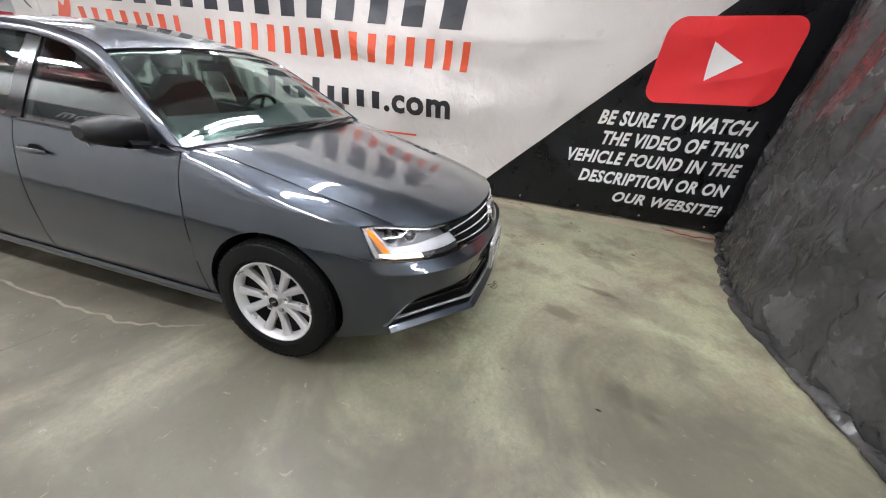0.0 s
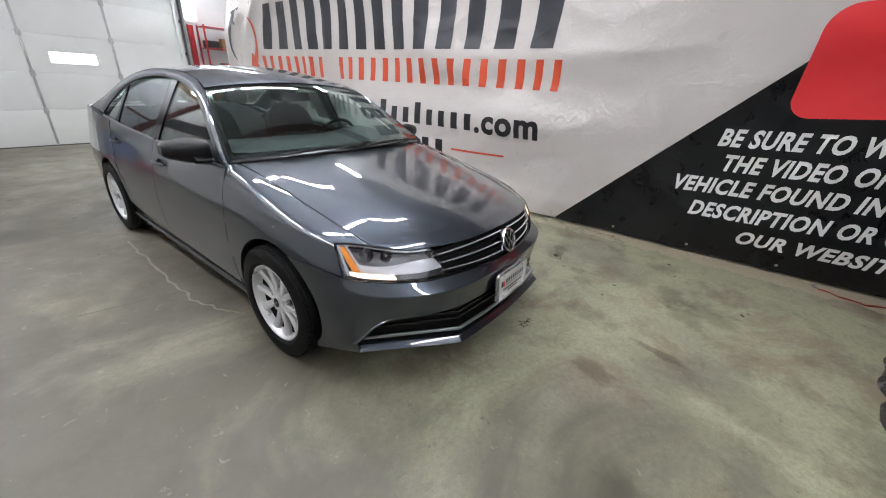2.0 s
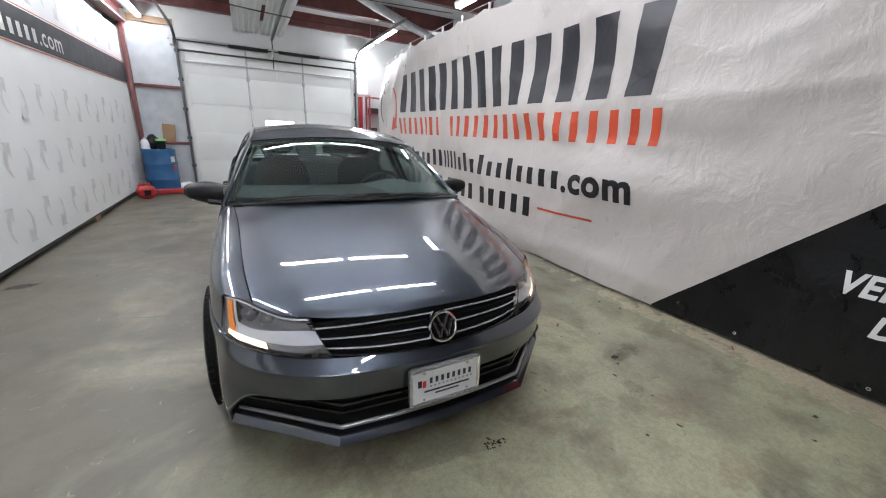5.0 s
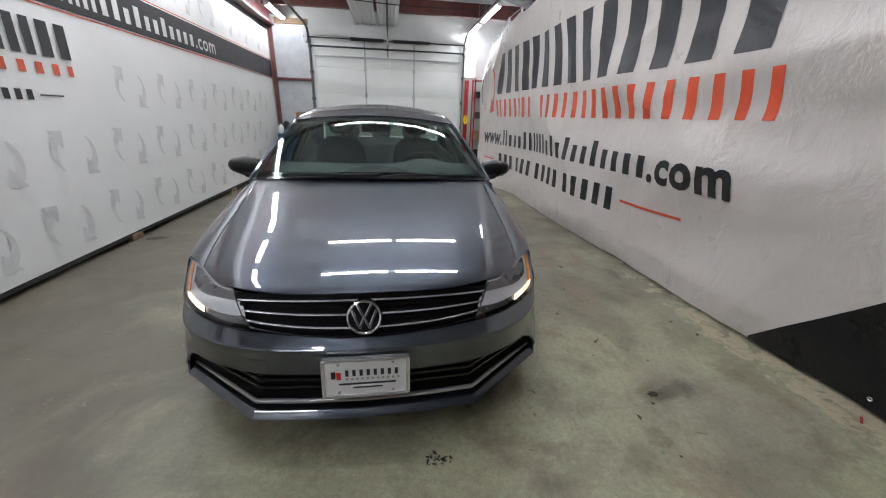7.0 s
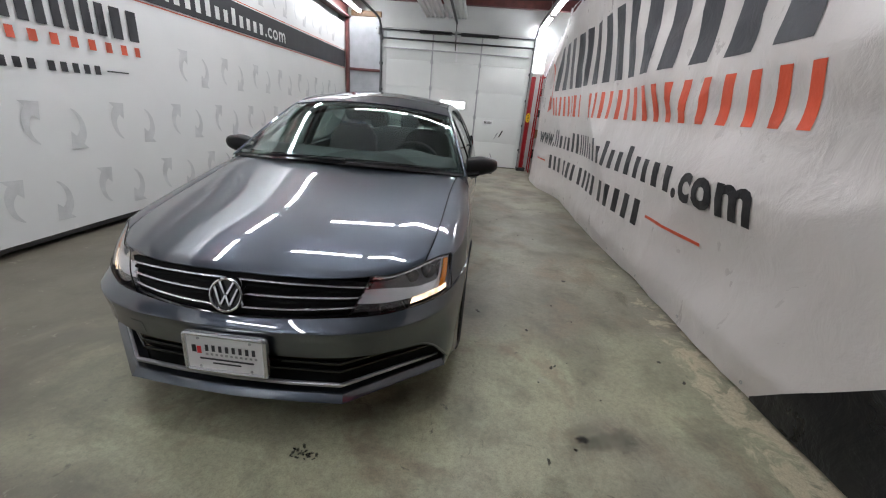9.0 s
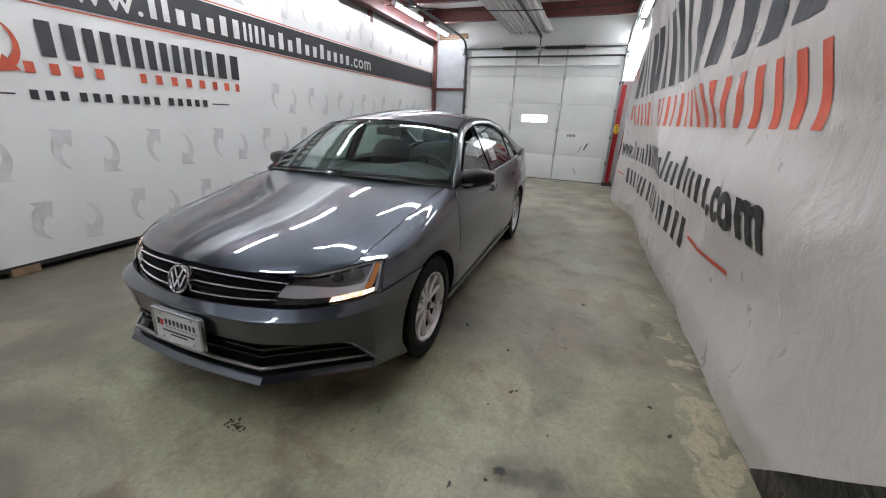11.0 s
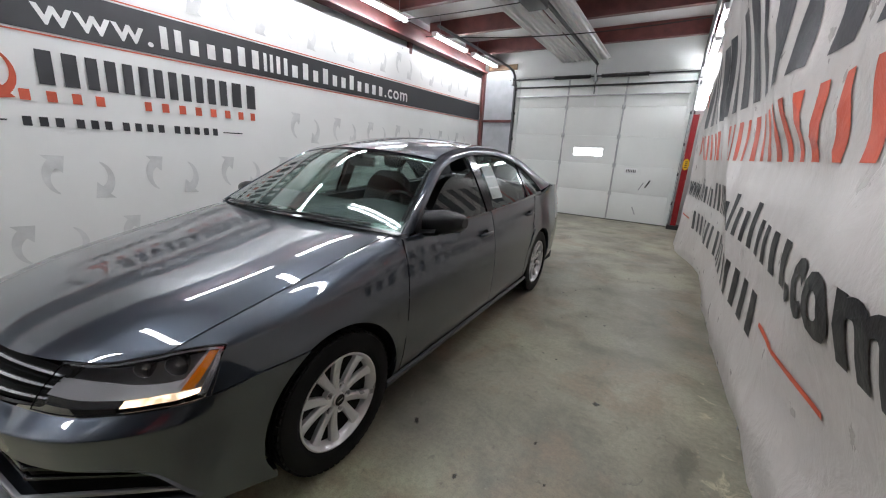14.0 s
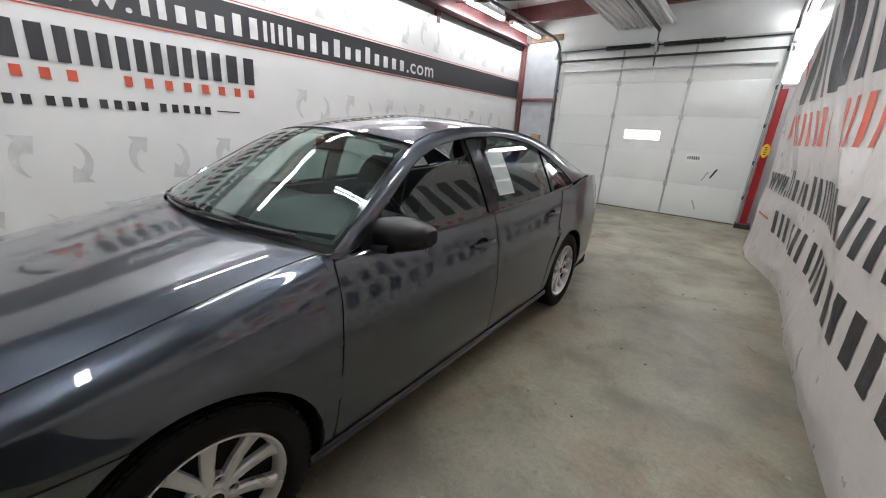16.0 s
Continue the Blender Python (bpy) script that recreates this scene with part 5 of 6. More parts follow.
for v, r in ((0.03, 0.004), (0.22, 0.003), (0.53, 0.003), (0.86, 0.003)):
    rows = []
    for f in steps(-1, 1, 44):
        c = grille_at(f * 0.985, v, 0.012)
        rows.append([(c[0], c[1] + r * 2.2 * math.cos(a), c[2] + r * math.sin(a)) for a in (0.3, 1.57, 2.8, 3.14, 3.5, 4.71, 6.0)])
    part("grille_strip", Shape().grid(rows, wrap=True), M_THINCHROME if v > 0.2 else M_GLOSSBLACK, grille, "thin chrome strip")
for v in (0.12, 0.375, 0.69):
    rows = [[(grille_at(f * 0.98, v)[0], grille_at(f * 0.98, v)[1] - 0.006 + dy, grille_at(f * 0.98, v)[2] + dz) for dy, dz in ((0.01, -0.008), (-0.004, -0.004), (-0.004, 0.004), (0.01, 0.008))] for f in steps(-1, 1, 30)]
    part("grille_bar", Shape().slab(rows, 0.003), M_DARK, grille)
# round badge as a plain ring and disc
EM = pose(0, -0.842, 0.662, 0, 0, 90) @ pose(0, 0, 0, 0, 18, 0)
badge = part("badge", Shape().lathe([(-0.02, 0.001), (-0.02, 0.054), (-0.012, 0.06), (0.02, 0.062)], 40), M_GLOSSBLACK, grille, "round badge")
badge.matrix_basis = EM
ring = [(-0.018, 0.052), (-0.026, 0.055), (-0.028, 0.059), (-0.026, 0.064), (-0.016, 0.066), (0.01, 0.066)]
part("badge_ring", Shape().lathe(ring, 40), M_CHROME, badge, "chrome ring")
for y, z, a, long in ((-0.0155, 0.026, 27, 0.026), (0.0155, 0.026, -27, 0.026), (-0.031, -0.006, 22, 0.036), (0.031, -0.006, -22, 0.036), (-0.009, -0.020, -24, 0.022), (0.009, -0.020, 24, 0.022)):
    part("badge_bar", Shape().box(-0.027, -0.018, -0.005, 0.005, -long, long, 0.002), M_CHROME, badge).matrix_basis = pose(0, y, z, a, 0, 0)

# headlamps
for side in SIDES:
    edge = []
    for f in (0.77, 0.88, 0.97):
        y = front_y(f)
        edge.append(Vector((f * gap_x(y), y - 0.008, hood_z(f * gap_x(y), y) - 0.005)))
    for s in (0.15, 0.50, 0.85):
        edge.append(Vector(fender(-0.40 - LEAD * lamp_edge(s), s)) + Vector((0.0, -0.005, -0.003)))
    brow = [curve(*[(i / 5, p[k]) for i, p in enumerate(edge)]) for k in range(3)]

    def lamp(u, v, sink=0.0):
        s = lerp(0.39, 0.856, u)
        low = Vector(bumper(s, bump_top(s))) + Vector((0, 0.002, 0.004))
        high = Vector((brow[0](u), brow[1](u), brow[2](u)))
        out_dir = Vector((lerp(0.30, 0.92, u), lerp(-0.95, -0.40, u), 0.0))
        return low.lerp(high, v) + out_dir * (0.012 * math.sin(math.pi * v) * (1 - u ** 6) - sink)

    head = part("headlamp", mirror(Shape().slab([[lamp(u, v) for v in steps(0, 1, 14)] for u in steps(0, 1, 30)], 0.003), side), M_LENS, car, "clear headlamp with lit marker strip")
    head.visible_shadow = False
    part("lamp_housing", mirror(Shape().slab([[lamp(u, v, 0.05 + 0.03 * math.sin(math.pi * v)) - Vector((0, 0, 0.045 * v * v)) for v in steps(0.0, 1, 12)] for u in steps(0, 0.97, 24)], 0.004), side), M_LAMPHOUSE, head)
    rim = [lamp(u, 1.0) for u in steps(0, 1, 24)] + [lamp(1.0, v) for v in steps(1, 0, 8)[1:]] + [lamp(u, 0.0) for u in steps(1, 0, 24)[1:]] + [lamp(0.0, v) for v in steps(0, 1, 8)[1:]]
    part("lamp_seal", mirror(Shape().tube(rim, 0.0022, 6), side), M_GLOSSBLACK, head)
    rows = [[lamp(u, v, 0.010) for v in steps(0.915, 0.985, 3)] for u in steps(0.03, 0.975, 24)]
    part("bright_trim", mirror(Shape().slab(rows, 0.004), side), M_SILVERPLASTIC, head)
    rows = [[lamp(lerp(lerp(0.925, 0.955, v), 0.990, w), v, 0.012) for v in steps(0.06, 0.98, 8)] for w in steps(0, 1, 2)]
    part("bright_trim", mirror(Shape().slab(rows, 0.004), side), M_SILVERPLASTIC, head)
    peak = curve((0.02, 0.62), (0.12, 0.62), (0.24, 0.58), (0.38, 0.47), (0.52, 0.40), (0.68, 0.37), (0.84, 0.40))
    base = curve((0.02, 0.30), (0.14, 0.27), (0.30, 0.23), (0.5, 0.19), (0.84, 0.19))
    rows = [[lamp(u, lerp(base(u), peak(u), v), 0.018 + 0.012 * v) for v in steps(0, 1, 6)] for u in steps(0.02, 0.84, 26)]
    part("grey_trim", mirror(Shape().slab(rows, 0.006), side), M_LAMPGREY, head)
    rows = [[lamp(lerp(0.765, 0.792, w) + 0.13 * (v - 0.3), v, 0.018) for v in steps(0.28, 0.91, 5)] for w in steps(0, 1, 2)]
    part("grey_trim", mirror(Shape().slab(rows, 0.006), side), M_LAMPGREY, head)
    rows = [[lamp(u, lerp(0.05 + 0.05 * max(0, u - 0.8) / 0.15, 0.19, v), 0.014) for v in steps(0, 1, 3)] for u in steps(0.46, 0.95, 18)]
    part("marker_strip", mirror(Shape().slab(rows, 0.004), side), M_DRL, head, "lit warm white strip")
    rows = [[lamp(u, lerp(0.03, base(u) - 0.02, v), 0.022) for v in steps(0, 1, 3)] for u in steps(0.03, 0.45, 12)]
    part("strip_base", mirror(Shape().slab(rows, 0.004), side), M_BOWL, head)
    rows = [[lamp(lerp(0.800, 0.888, w) + 0.10 * (v - 0.3), v, 0.008) for v in steps(0.24, 0.91, 8)] for w in steps(0, 1, 4)]
    part("amber_reflector", mirror(Shape().slab(rows, 0.006), side), M_AMBER, head, "amber side reflector")
    out_dir = Vector((0.62, -0.78, 0.0))
    for u0, r, v0 in ((0.66, 0.032, 0.65), (0.42, 0.026, 0.70)):
        c = lamp(u0, v0, 0.045)
        m = Matrix.Translation(c) @ Vector(out_dir).to_track_quat("X", "Z").to_matrix().to_4x4()
        bowl = Shape().lathe([(-0.035, 0.002), (-0.03, r * 0.6), (-0.01, r * 0.9), (0.012, r), (0.014, r * 1.06)], 24)
        bowl = Shape().add([m @ Vector(p) for p in bowl.v], bowl.f)
        part("reflector_bowl", mirror(bowl, side), M_BOWL, head, "bright reflector bowl", fix=False)
        bulb = Shape().lathe([(-0.03, 0.012), (0.0, 0.011), (0.008, 0.006), (0.01, 0.001)], 12)
        bulb = Shape().add([m @ Vector(p) for p in bulb.v], bulb.f)
        part("bulb", mirror(bulb, side), M_SILVERPLASTIC, head, fix=False)

# number plate: white plate with plain bars
plate = part("number_plate", Shape().box(-0.153, 0.153, -0.006, 0.0, -0.076, 0.076, 0.0), M_LAMPBODY, car, "white plate with dark bars")
plate.matrix_basis = pose(0, -0.909, 0.442, -3, 0, 0)
rows = []
for i in range(49):
    a = 2 * math.pi * (i + 0.5) / 48
    cx, cz = math.copysign(0.146, math.cos(a)), math.copysign(0.067, math.sin(a))
    rows.append([(cx + r * math.cos(a), y, cz + r * math.sin(a)) for r, y in ((0.003, -0.005), (0.004, -0.009), (0.010, -0.011), (0.016, -0.009), (0.017, 0.008))])
part("plate_frame", Shape().slab(rows, 0.001), M_SILVERPLASTIC, plate, "bright plate frame with rounded corners")
part("plate_bracket", Shape().box(-0.13, 0.13, 0.0085, 0.03, -0.06, 0.06, 0.003), M_PLASTIC, plate)
for i in range(8):
    part("plate_bar", Shape().box(-0.076 + i * 0.026, -0.064 + i * 0.026, -0.008, -0.0065, 0.009, 0.035), M_PRINT_GREY, plate)
for i in range(11):
    part("plate_bar", Shape().box(-0.075 + i * 0.019, -0.066 + i * 0.019, -0.008, -0.0065, -0.008, 0.000), M_GALV, plate)
part("plate_bar", Shape().box(-0.10, 0.11, -0.008, -0.0065, -0.028, -0.021), M_PRINT_GREY, plate)
part("plate_bar", Shape().box(-0.05, 0.06, -0.008, -0.0065, -0.044, -0.038), M_PRINT_GREY, plate)
part("plate_mark", Shape().box(-0.128, -0.112, -0.008, -0.0065, 0.0, 0.03), M_PRINT_BLACK, plate)
part("plate_mark", Shape().box(-0.108, -0.092, -0.008, -0.0065, -0.004, 0.026), M_PRINT_RED, plate)
for x in (-0.1, 0.1):
    for z in (-0.06, 0.06):
        part("screw", Shape().lathe([(-0.003, 0.0005), (-0.003, 0.005), (0, 0.006)], 10), M_GALV, plate).matrix_basis = pose(x, -0.0065, z, 0, 0, 90)

# dark inner body
inner = Shape().box(-0.46, 0.46, -0.62, 0.42, 0.18, 0.60)
inner.box(-0.60, 0.60, -0.40, 0.42, 0.18, 0.66)
inner.box(-0.78, 0.78, 0.40, 3.5, 0.16, 0.24)
inner.box(-0.50, 0.50, 0.36, 3.6, 0.2, 0.5)
part("underbody", inner, M_DARK, car, smooth=False)
rows = [[(f * (gap_x(y) + 0.05), y, hood_z(f * gap_x(y), y) - 0.03 - 0.05 * abs(f) ** 6) for f in steps(-1, 1, 24)] for y in steps(-0.36, 0.5, 16)]
part("engine_bay_cover", Shape().slab(rows, 0.004), M_DARK, car)
for side in SIDES:
    rows = [[(body_x(y, z) - 0.02, y, z) for z in steps(0.22, belt_z(y) - 0.01, 8)] for y in steps(0.44, 2.28, 24)]
    part("door_lining", mirror(Shape().slab(rows, 0.03), side), M_DASH, car)
    rows = [[(body_x(y, z) - 0.02, y, z) for z in steps(0.68, belt_z(y) - 0.01, 8)] for y in steps(2.24, 3.6, 24)]
    part("door_lining", mirror(Shape().slab(rows, 0.03), side), M_DASH, car)
# cowl and wipers
rows = [[(f * 0.70, lerp(0.27, 0.50, v) + 0.16 * abs(f) ** 2.4 - 0.02, 0.948 - 0.03 * abs(f) ** 2 + 0.040 * v) for v in steps(0, 1, 4)] for f in steps(-1, 1, 26)]
part("cowl", Shape().slab(rows, 0.01), M_PLASTIC, car)


def on_screen(t, f, off):
    p, q, r = np.array(top(t, f)), np.array(top(t + 0.01, f)), np.array(top(t, f + 0.01))
    n = np.cross(r - p, q - p)
    return tuple(p + n / np.linalg.norm(n) * off)


for f0, t0, f1, t1 in ((0.16, 0.004, 0.80, 0.014), (-0.62, 0.004, 0.04, 0.012)):
    w = part("wiper", Shape().tube([on_screen(lerp(t0, t1, u), lerp(f0, f1, u), 0.009) for u in steps(0, 1, 14)], 0.005, 6), M_PLASTIC, car)
    part("wiper_arm", Shape().tube([on_screen(0.002, f0 - 0.1, 0.008), on_screen(lerp(t0, t1, 0.15), lerp(f0, f1, 0.15), 0.020), on_screen(lerp(t0, t1, 0.5), lerp(f0, f1, 0.5), 0.018)], 0.005, 6), M_PLASTIC, w)

# cabin
rows = []
for v in steps(0, 1, 16):
    rows.append([(f * 0.72, lerp(0.52 + 0.04 * abs(f) ** 2, 1.02, v) - 0.15 * (1 - abs(f) ** 2) * (1 - v), 0.945 + 0.03 * math.sin(math.pi * v) - 0.12 * max(0, v - 0.8) * 5 + 0.045 * math.exp(-((f - 0.5) / 0.22) ** 2) * math.sin(math.pi * v)) for f in steps(-1, 1, 30)])
part("dashboard", Shape().slab(rows, 0.05), M_DASH, car, "dark grey dashboard")
part("dash_face", Shape().box(-0.72, 0.72, 0.96, 1.02, 0.55, 0.84, 0.02), M_DASH, car)
wheel_m = pose(0.37, 1.08, 0.93, -62, 0, 0)
ringpts = [wheel_m @ Vector((0.185 * math.cos(6.28318 * i / 40), 0.185 * math.sin(6.28318 * i / 40), 0)) for i in range(41)]
sw = part("steering_wheel", Shape().tube(ringpts, 0.015, 8), M_PLASTIC, car, "black steering wheel")
sp = Shape()
for a in (0, 180, 270):
    sp.rod(wheel_m @ Vector((0, 0, -0.02)), wheel_m @ Vector((0.18 * math.cos(radians(a)), 0.18 * math.sin(radians(a)), 0)), 0.02, 8, 0.012)
sp.rod(wheel_m @ Vector((0, 0, -0.05)), wheel_m @ Vector((0, 0, 0.01)), 0.07, 20, 0.05)
part("wheel_boss", sp, M_PLASTIC, sw)


def seat(x, y, wide, tall, recline, name="seat_back"):
    m = pose(x, y, 0.58, -recline, 0, 0)
    sh = Shape()
    rows = []
    for v in steps(0, 1, 12):
        w = wide / 2 * (1 - 0.22 * v ** 3)
        z = tall * v
        ring = []
        for i in range(24):
            a = 6.28318 * i / 24
            c, s = math.cos(a), math.sin(a)
            k = 1 - 0.75 * max(0, v - 0.88) * 5 * 0.8
            ring.append(m @ Vector((w * abs(c) ** 0.55 * (1 if c > 0 else -1) * k, 0.075 * abs(s) ** 0.7 * (1 if s > 0 else -1) * k - 0.03 * abs(c) ** 4 * (s < 0), z)))
        rows.append(ring)
    sh.grid(rows, wrap=True).add(rows[-1], [tuple(range(24))])
    return part(name, sh, M_SEAT, car, "dark grey cloth seat back"), m


def headrest(owner, m, tall, wide=0.26, dx=0.0):
    rows = []
    for v in steps(0, 1, 10):
        k = math.sin(math.pi * (0.12 + 0.76 * v)) ** 0.4
        rows.append([m @ Vector((dx + wide / 2 * k * abs(math.cos(6.28318 * i / 20)) ** 0.6 * (1 if math.cos(6.28318 * i / 20) > 0 else -1), -0.01 + 0.05 * k * math.sin(6.28318 * i / 20), tall + 0.05 + 0.19 * v)) for i in range(20)])
    hr = part("headrest", Shape().grid(rows, wrap=True).add(rows[-1], [tuple(range(20))]).add(rows[0], [tuple(range(20))]), M_SEAT, owner)
    for x in (-0.05, 0.05):
        part("headrest_post", Shape().rod(m @ Vector((dx + x, 0, tall - 0.03)), m @ Vector((dx + x, 0, tall + 0.08)), 0.006, 8), M_CHROME, owner)


for x in (-0.37, 0.37):
    sb, m = seat(x, 1.62, 0.50, 0.60, 20)
    headrest(sb, m, 0.60)
    part("seat_base", Shape().box(x - 0.25, x + 0.25, 1.15, 1.68, 0.42, 0.60, 0.05), M_SEAT, car)
rb, m = seat(0, 2.55, 1.26, 0.56, 24, "rear_seat_back")
for dx in (-0.38, 0.0, 0.38):
    headrest(rb, m, 0.50, 0.24, dx)
part("seat_base", Shape().box(-0.62, 0.62, 2.05, 2.55, 0.40, 0.58, 0.05), M_SEAT, car)
part("parcel_shelf", Shape().box(-0.62, 0.62, 2.72, 3.15, 0.98, 1.0), M_DASH, car)
rows = [[tuple(np.array(top(t, f)) - (0, 0, 0.03)) for f in steps(-0.95, 0.95, 24)] for t in steps(0.25, 0.785, 20)]
part("headliner", Shape().slab(rows, 0.006), M_TRIM, car, "pale grey headliner")
for side in SIDES:
    rows = [[(cabin_x(y, z) - 0.03, y, z) for z in steps(belt_z(y), rail_z(0.45) - 0.06, 8)] for y in steps(1.50, 1.60, 3)]
    part("pillar_trim", mirror(Shape().slab(rows, 0.02), side), M_TRIM, car)
    rows = []
    for t in steps(0.02, 0.25, 12):
        p = np.array(top(t, 0.985))
        rows.append([tuple(p + d) for d in ((-0.02, 0.02, -0.03), (-0.035, 0.05, -0.035), (-0.02, 0.09, -0.04))])
    part("pillar_trim", mirror(Shape().slab(rows, 0.01), side), M_TRIM, car)
part("rear_view_mirror", Shape().box(-0.115, 0.115, 1.02, 1.05, 1.235, 1.30, 0.012), M_PLASTIC, car)
part("mirror_stem", Shape().rod((0, 1.03, 1.29), (0, 1.0, 1.345), 0.015, 8), M_PLASTIC, car)
part("window_sticker", Shape().slab([[(cabin_x(y, z) - 0.012, y, z) for z in steps(1.03, 1.27, 3)] for y in steps(1.66, 1.84, 2)], 0.001), M_LAMPBODY, car, "white paper sheet inside the rear window")

# wheels
def wheel_parts(owner):
    """A wheel round the x axis, its face towards +x, centred on the hub's outer face."""
    tyre = [(-0.185, 0.205), (-0.205, 0.225), (-0.208, 0.262), (-0.195, 0.297), (-0.178, 0.308)]
    for k in range(5):
        a = -0.168 + k * 0.033
        tyre += [(a, 0.312), (a + 0.026, 0.312), (a + 0.027, 0.305), (a + 0.032, 0.305)]
    tyre += [(0.0, 0.308), (0.014, 0.298), (0.024, 0.262), (0.021, 0.232), (0.010, 0.216), (0.0, 0.208)]
    ty = part("tyre", Shape().lathe(tyre, 72), M_RUBBER, owner, "black rubber tyre", angle=25)
    blocks = Shape()
    for i in range(60):
        a = 6.28318 * i / 60
        bm = bmesh.new()
        bmesh.ops.create_cube(bm, size=1)
        for v in bm.verts:
            v.co = Vector((v.co.x * 0.022 - 0.001, v.co.y * 0.021, v.co.z * 0.010 + 0.304))
        blocks.take(bm, Matrix.Rotation(a, 4, "X"))
    part("tread_block", blocks, M_RUBBER, ty)
    rim = [(-0.18, 0.206), (-0.175, 0.196), (-0.075, 0.182), (-0.03, 0.190), (-0.008, 0.202), (0.004, 0.213), (0.012, 0.214), (0.013, 0.208), (0.002, 0.199), (-0.02, 0.192)]
    r = part("rim", Shape().lathe(rim, 72), M_ALLOY, owner, "silver ten-spoke alloy rim", angle=30)
    part("brake_disc", Shape().lathe([(-0.085, 0.02), (-0.085, 0.12), (-0.10, 0.12)], 48), M_BLACKSTEEL, owner)
    # near-black dish added behind the spokes so that the gaps look shaded
    part("spoke_gap_shade", Shape().lathe([(-0.042, 0.001), (-0.042, 0.11), (-0.034, 0.1885)], 40), M_DARK, owner, fix=False)
    for i in range(10):
        pair, sgn = divmod(i, 2)
        k = 1 if sgn else -1
        turn = Matrix.Rotation(radians(-72 * pair), 2)
        p0, p1 = turn @ Vector((0.004 * k, 0.036)), turn @ Vector((0.060 * k, 0.199))
        d = (p1 - p0).normalized()
        rows = []
        for u in steps(0, 1, 8):
            c = p0.lerp(p1, u)
            w = lerp(0.0160, 0.0232, u) + 0.14 * max(0, u - 0.86)
            x = lerp(-0.010, -0.001, u) - 0.010 * math.sin(math.pi * u)
            rows.append([(x + q, c.x + d.y * p * w, c.y - d.x * p * w) for p, q in ((-1.0, -0.026), (-0.95, -0.008), (-0.55, -0.001), (0.55, -0.001), (0.95, -0.008), (1.0, -0.026))])
        part("spoke", Shape().grid(rows, wrap=True), M_ALLOY, r, angle=40)
    part("hub", Shape().lathe([(-0.05, 0.052), (-0.024, 0.049), (-0.014, 0.043), (-0.011, 0.034), (-0.014, 0.032)], 40), M_ALLOY, r)
    cap = part("centre_cap", Shape().lathe([(-0.016, 0.033), (-0.006, 0.032), (-0.003, 0.028), (-0.002, 0.001)], 32), M_ALLOY, r)
    part("cap_disc", Shape().lathe([(-0.0015, 0.026), (-0.001, 0.0235), (-0.001, 0.001)], 32), M_GLOSSBLACK, cap)
    part("cap_bar", Shape().box(-0.001, 0.001, -0.016, 0.016, -0.003, 0.003), M_CHROME, cap)
    for i in range(5):
        a = radians(72 * i + 36)
        at = pose(-0.01, 0.056 * math.sin(a), 0.056 * math.cos(a))
        part("bolt_socket", Shape().lathe([(-0.03, 0.0205), (-0.004, 0.0195), (-0.002, 0.0175), (-0.004, 0.0145), (-0.024, 0.0135)], 20), M_ALLOY, r).matrix_basis = at
        part("bolt", Shape().lathe([(-0.03, 0.0135), (-0.016, 0.010), (-0.014, 0.001)], 8), M_BLACKSTEEL, r).matrix_basis = at


def wheel(name, x, y, rot, face):
    """The four wheels turn with the car, so each is a part of it."""
    w = new(name)
    w.parent = car
    w.matrix_basis = pose(x, y, HUB_Z, 0, 0, 0 if face > 0 else 180) @ pose(0, 0, 0, rot, 0, 0)
    wheel_parts(w)


wheel("wheel", 0.852, 0.0, 12, 1)
wheel("wheel", 0.850, WB, 50, 1)
wheel("wheel", -0.884, 0.0, 33, -1)
wheel("wheel", -0.880, WB, 5, -1)

# ---- loose things at the far end ----
M_BLUE = worn("blue_drum_plastic", (0.02, 0.10, 0.24), 0.42, vary=0.25, scale=4)
M_REDPLASTIC = worn("red_can_plastic", (0.42, 0.02, 0.02), 0.4, vary=0.2)
M_CARD = worn("brown_cardboard", (0.30, 0.19, 0.10), 0.8, vary=0.15)
M_LIME = mat("lime_plastic", (0.22, 0.62, 0.12), 0.4)
M_WHITEPLASTIC = worn("white_plastic", (0.72, 0.72, 0.70), 0.45, vary=0.12)
M_YELLOW = mat("yellow_sticker", (0.85, 0.58, 0.02), 0.4)
M_REDPAINT = worn("red_gloss_steel", (0.36, 0.015, 0.02), 0.35, vary=0.25)


def film(name, color, rough, strength):
    """Dirt that thins out towards its ragged rim."""
    m = worn(name, color, rough, vary=0.3, scale=12, bumps=0)
    nt = m.node_tree
    out, b = nt.nodes["Material Output"], nt.nodes["Principled BSDF"]
    mx, tr, at = node(m, "ShaderNodeMixShader"), node(m, "ShaderNodeBsdfTransparent"), node(m, "ShaderNodeAttribute", attribute_name="fade")
    add = node(m, "ShaderNodeMath", operation="MULTIPLY_ADD")
    link(m, grain(m, 22, 5, 0.65, 0.8), add.inputs[0])
    add.inputs[1].default_value = -1.3
    sc = node(m, "ShaderNodeMath", operation="MULTIPLY")
    link(m, at.outputs["Fac"], sc.inputs[0])
    sc.inputs[1].default_value = 1.7
    link(m, sc.outputs[0], add.inputs[2])
    link(m, ramp(m, add.outputs[0], -0.3, 0.7, 0, strength), mx.inputs[0])
    link(m, tr.outputs[0], mx.inputs[1])
    link(m, b.outputs[0], mx.inputs[2])
    link(m, mx.outputs[0], out.inputs[0])
    return m


M_OIL = film("dried_oil", (0.035, 0.033, 0.027), 0.5, 0.8)
M_WET = film("damp_concrete", (0.055, 0.052, 0.042), 0.42, 0.22)
M_RUST = film("rust_stain", (0.26, 0.175, 0.105), 0.6, 0.35)
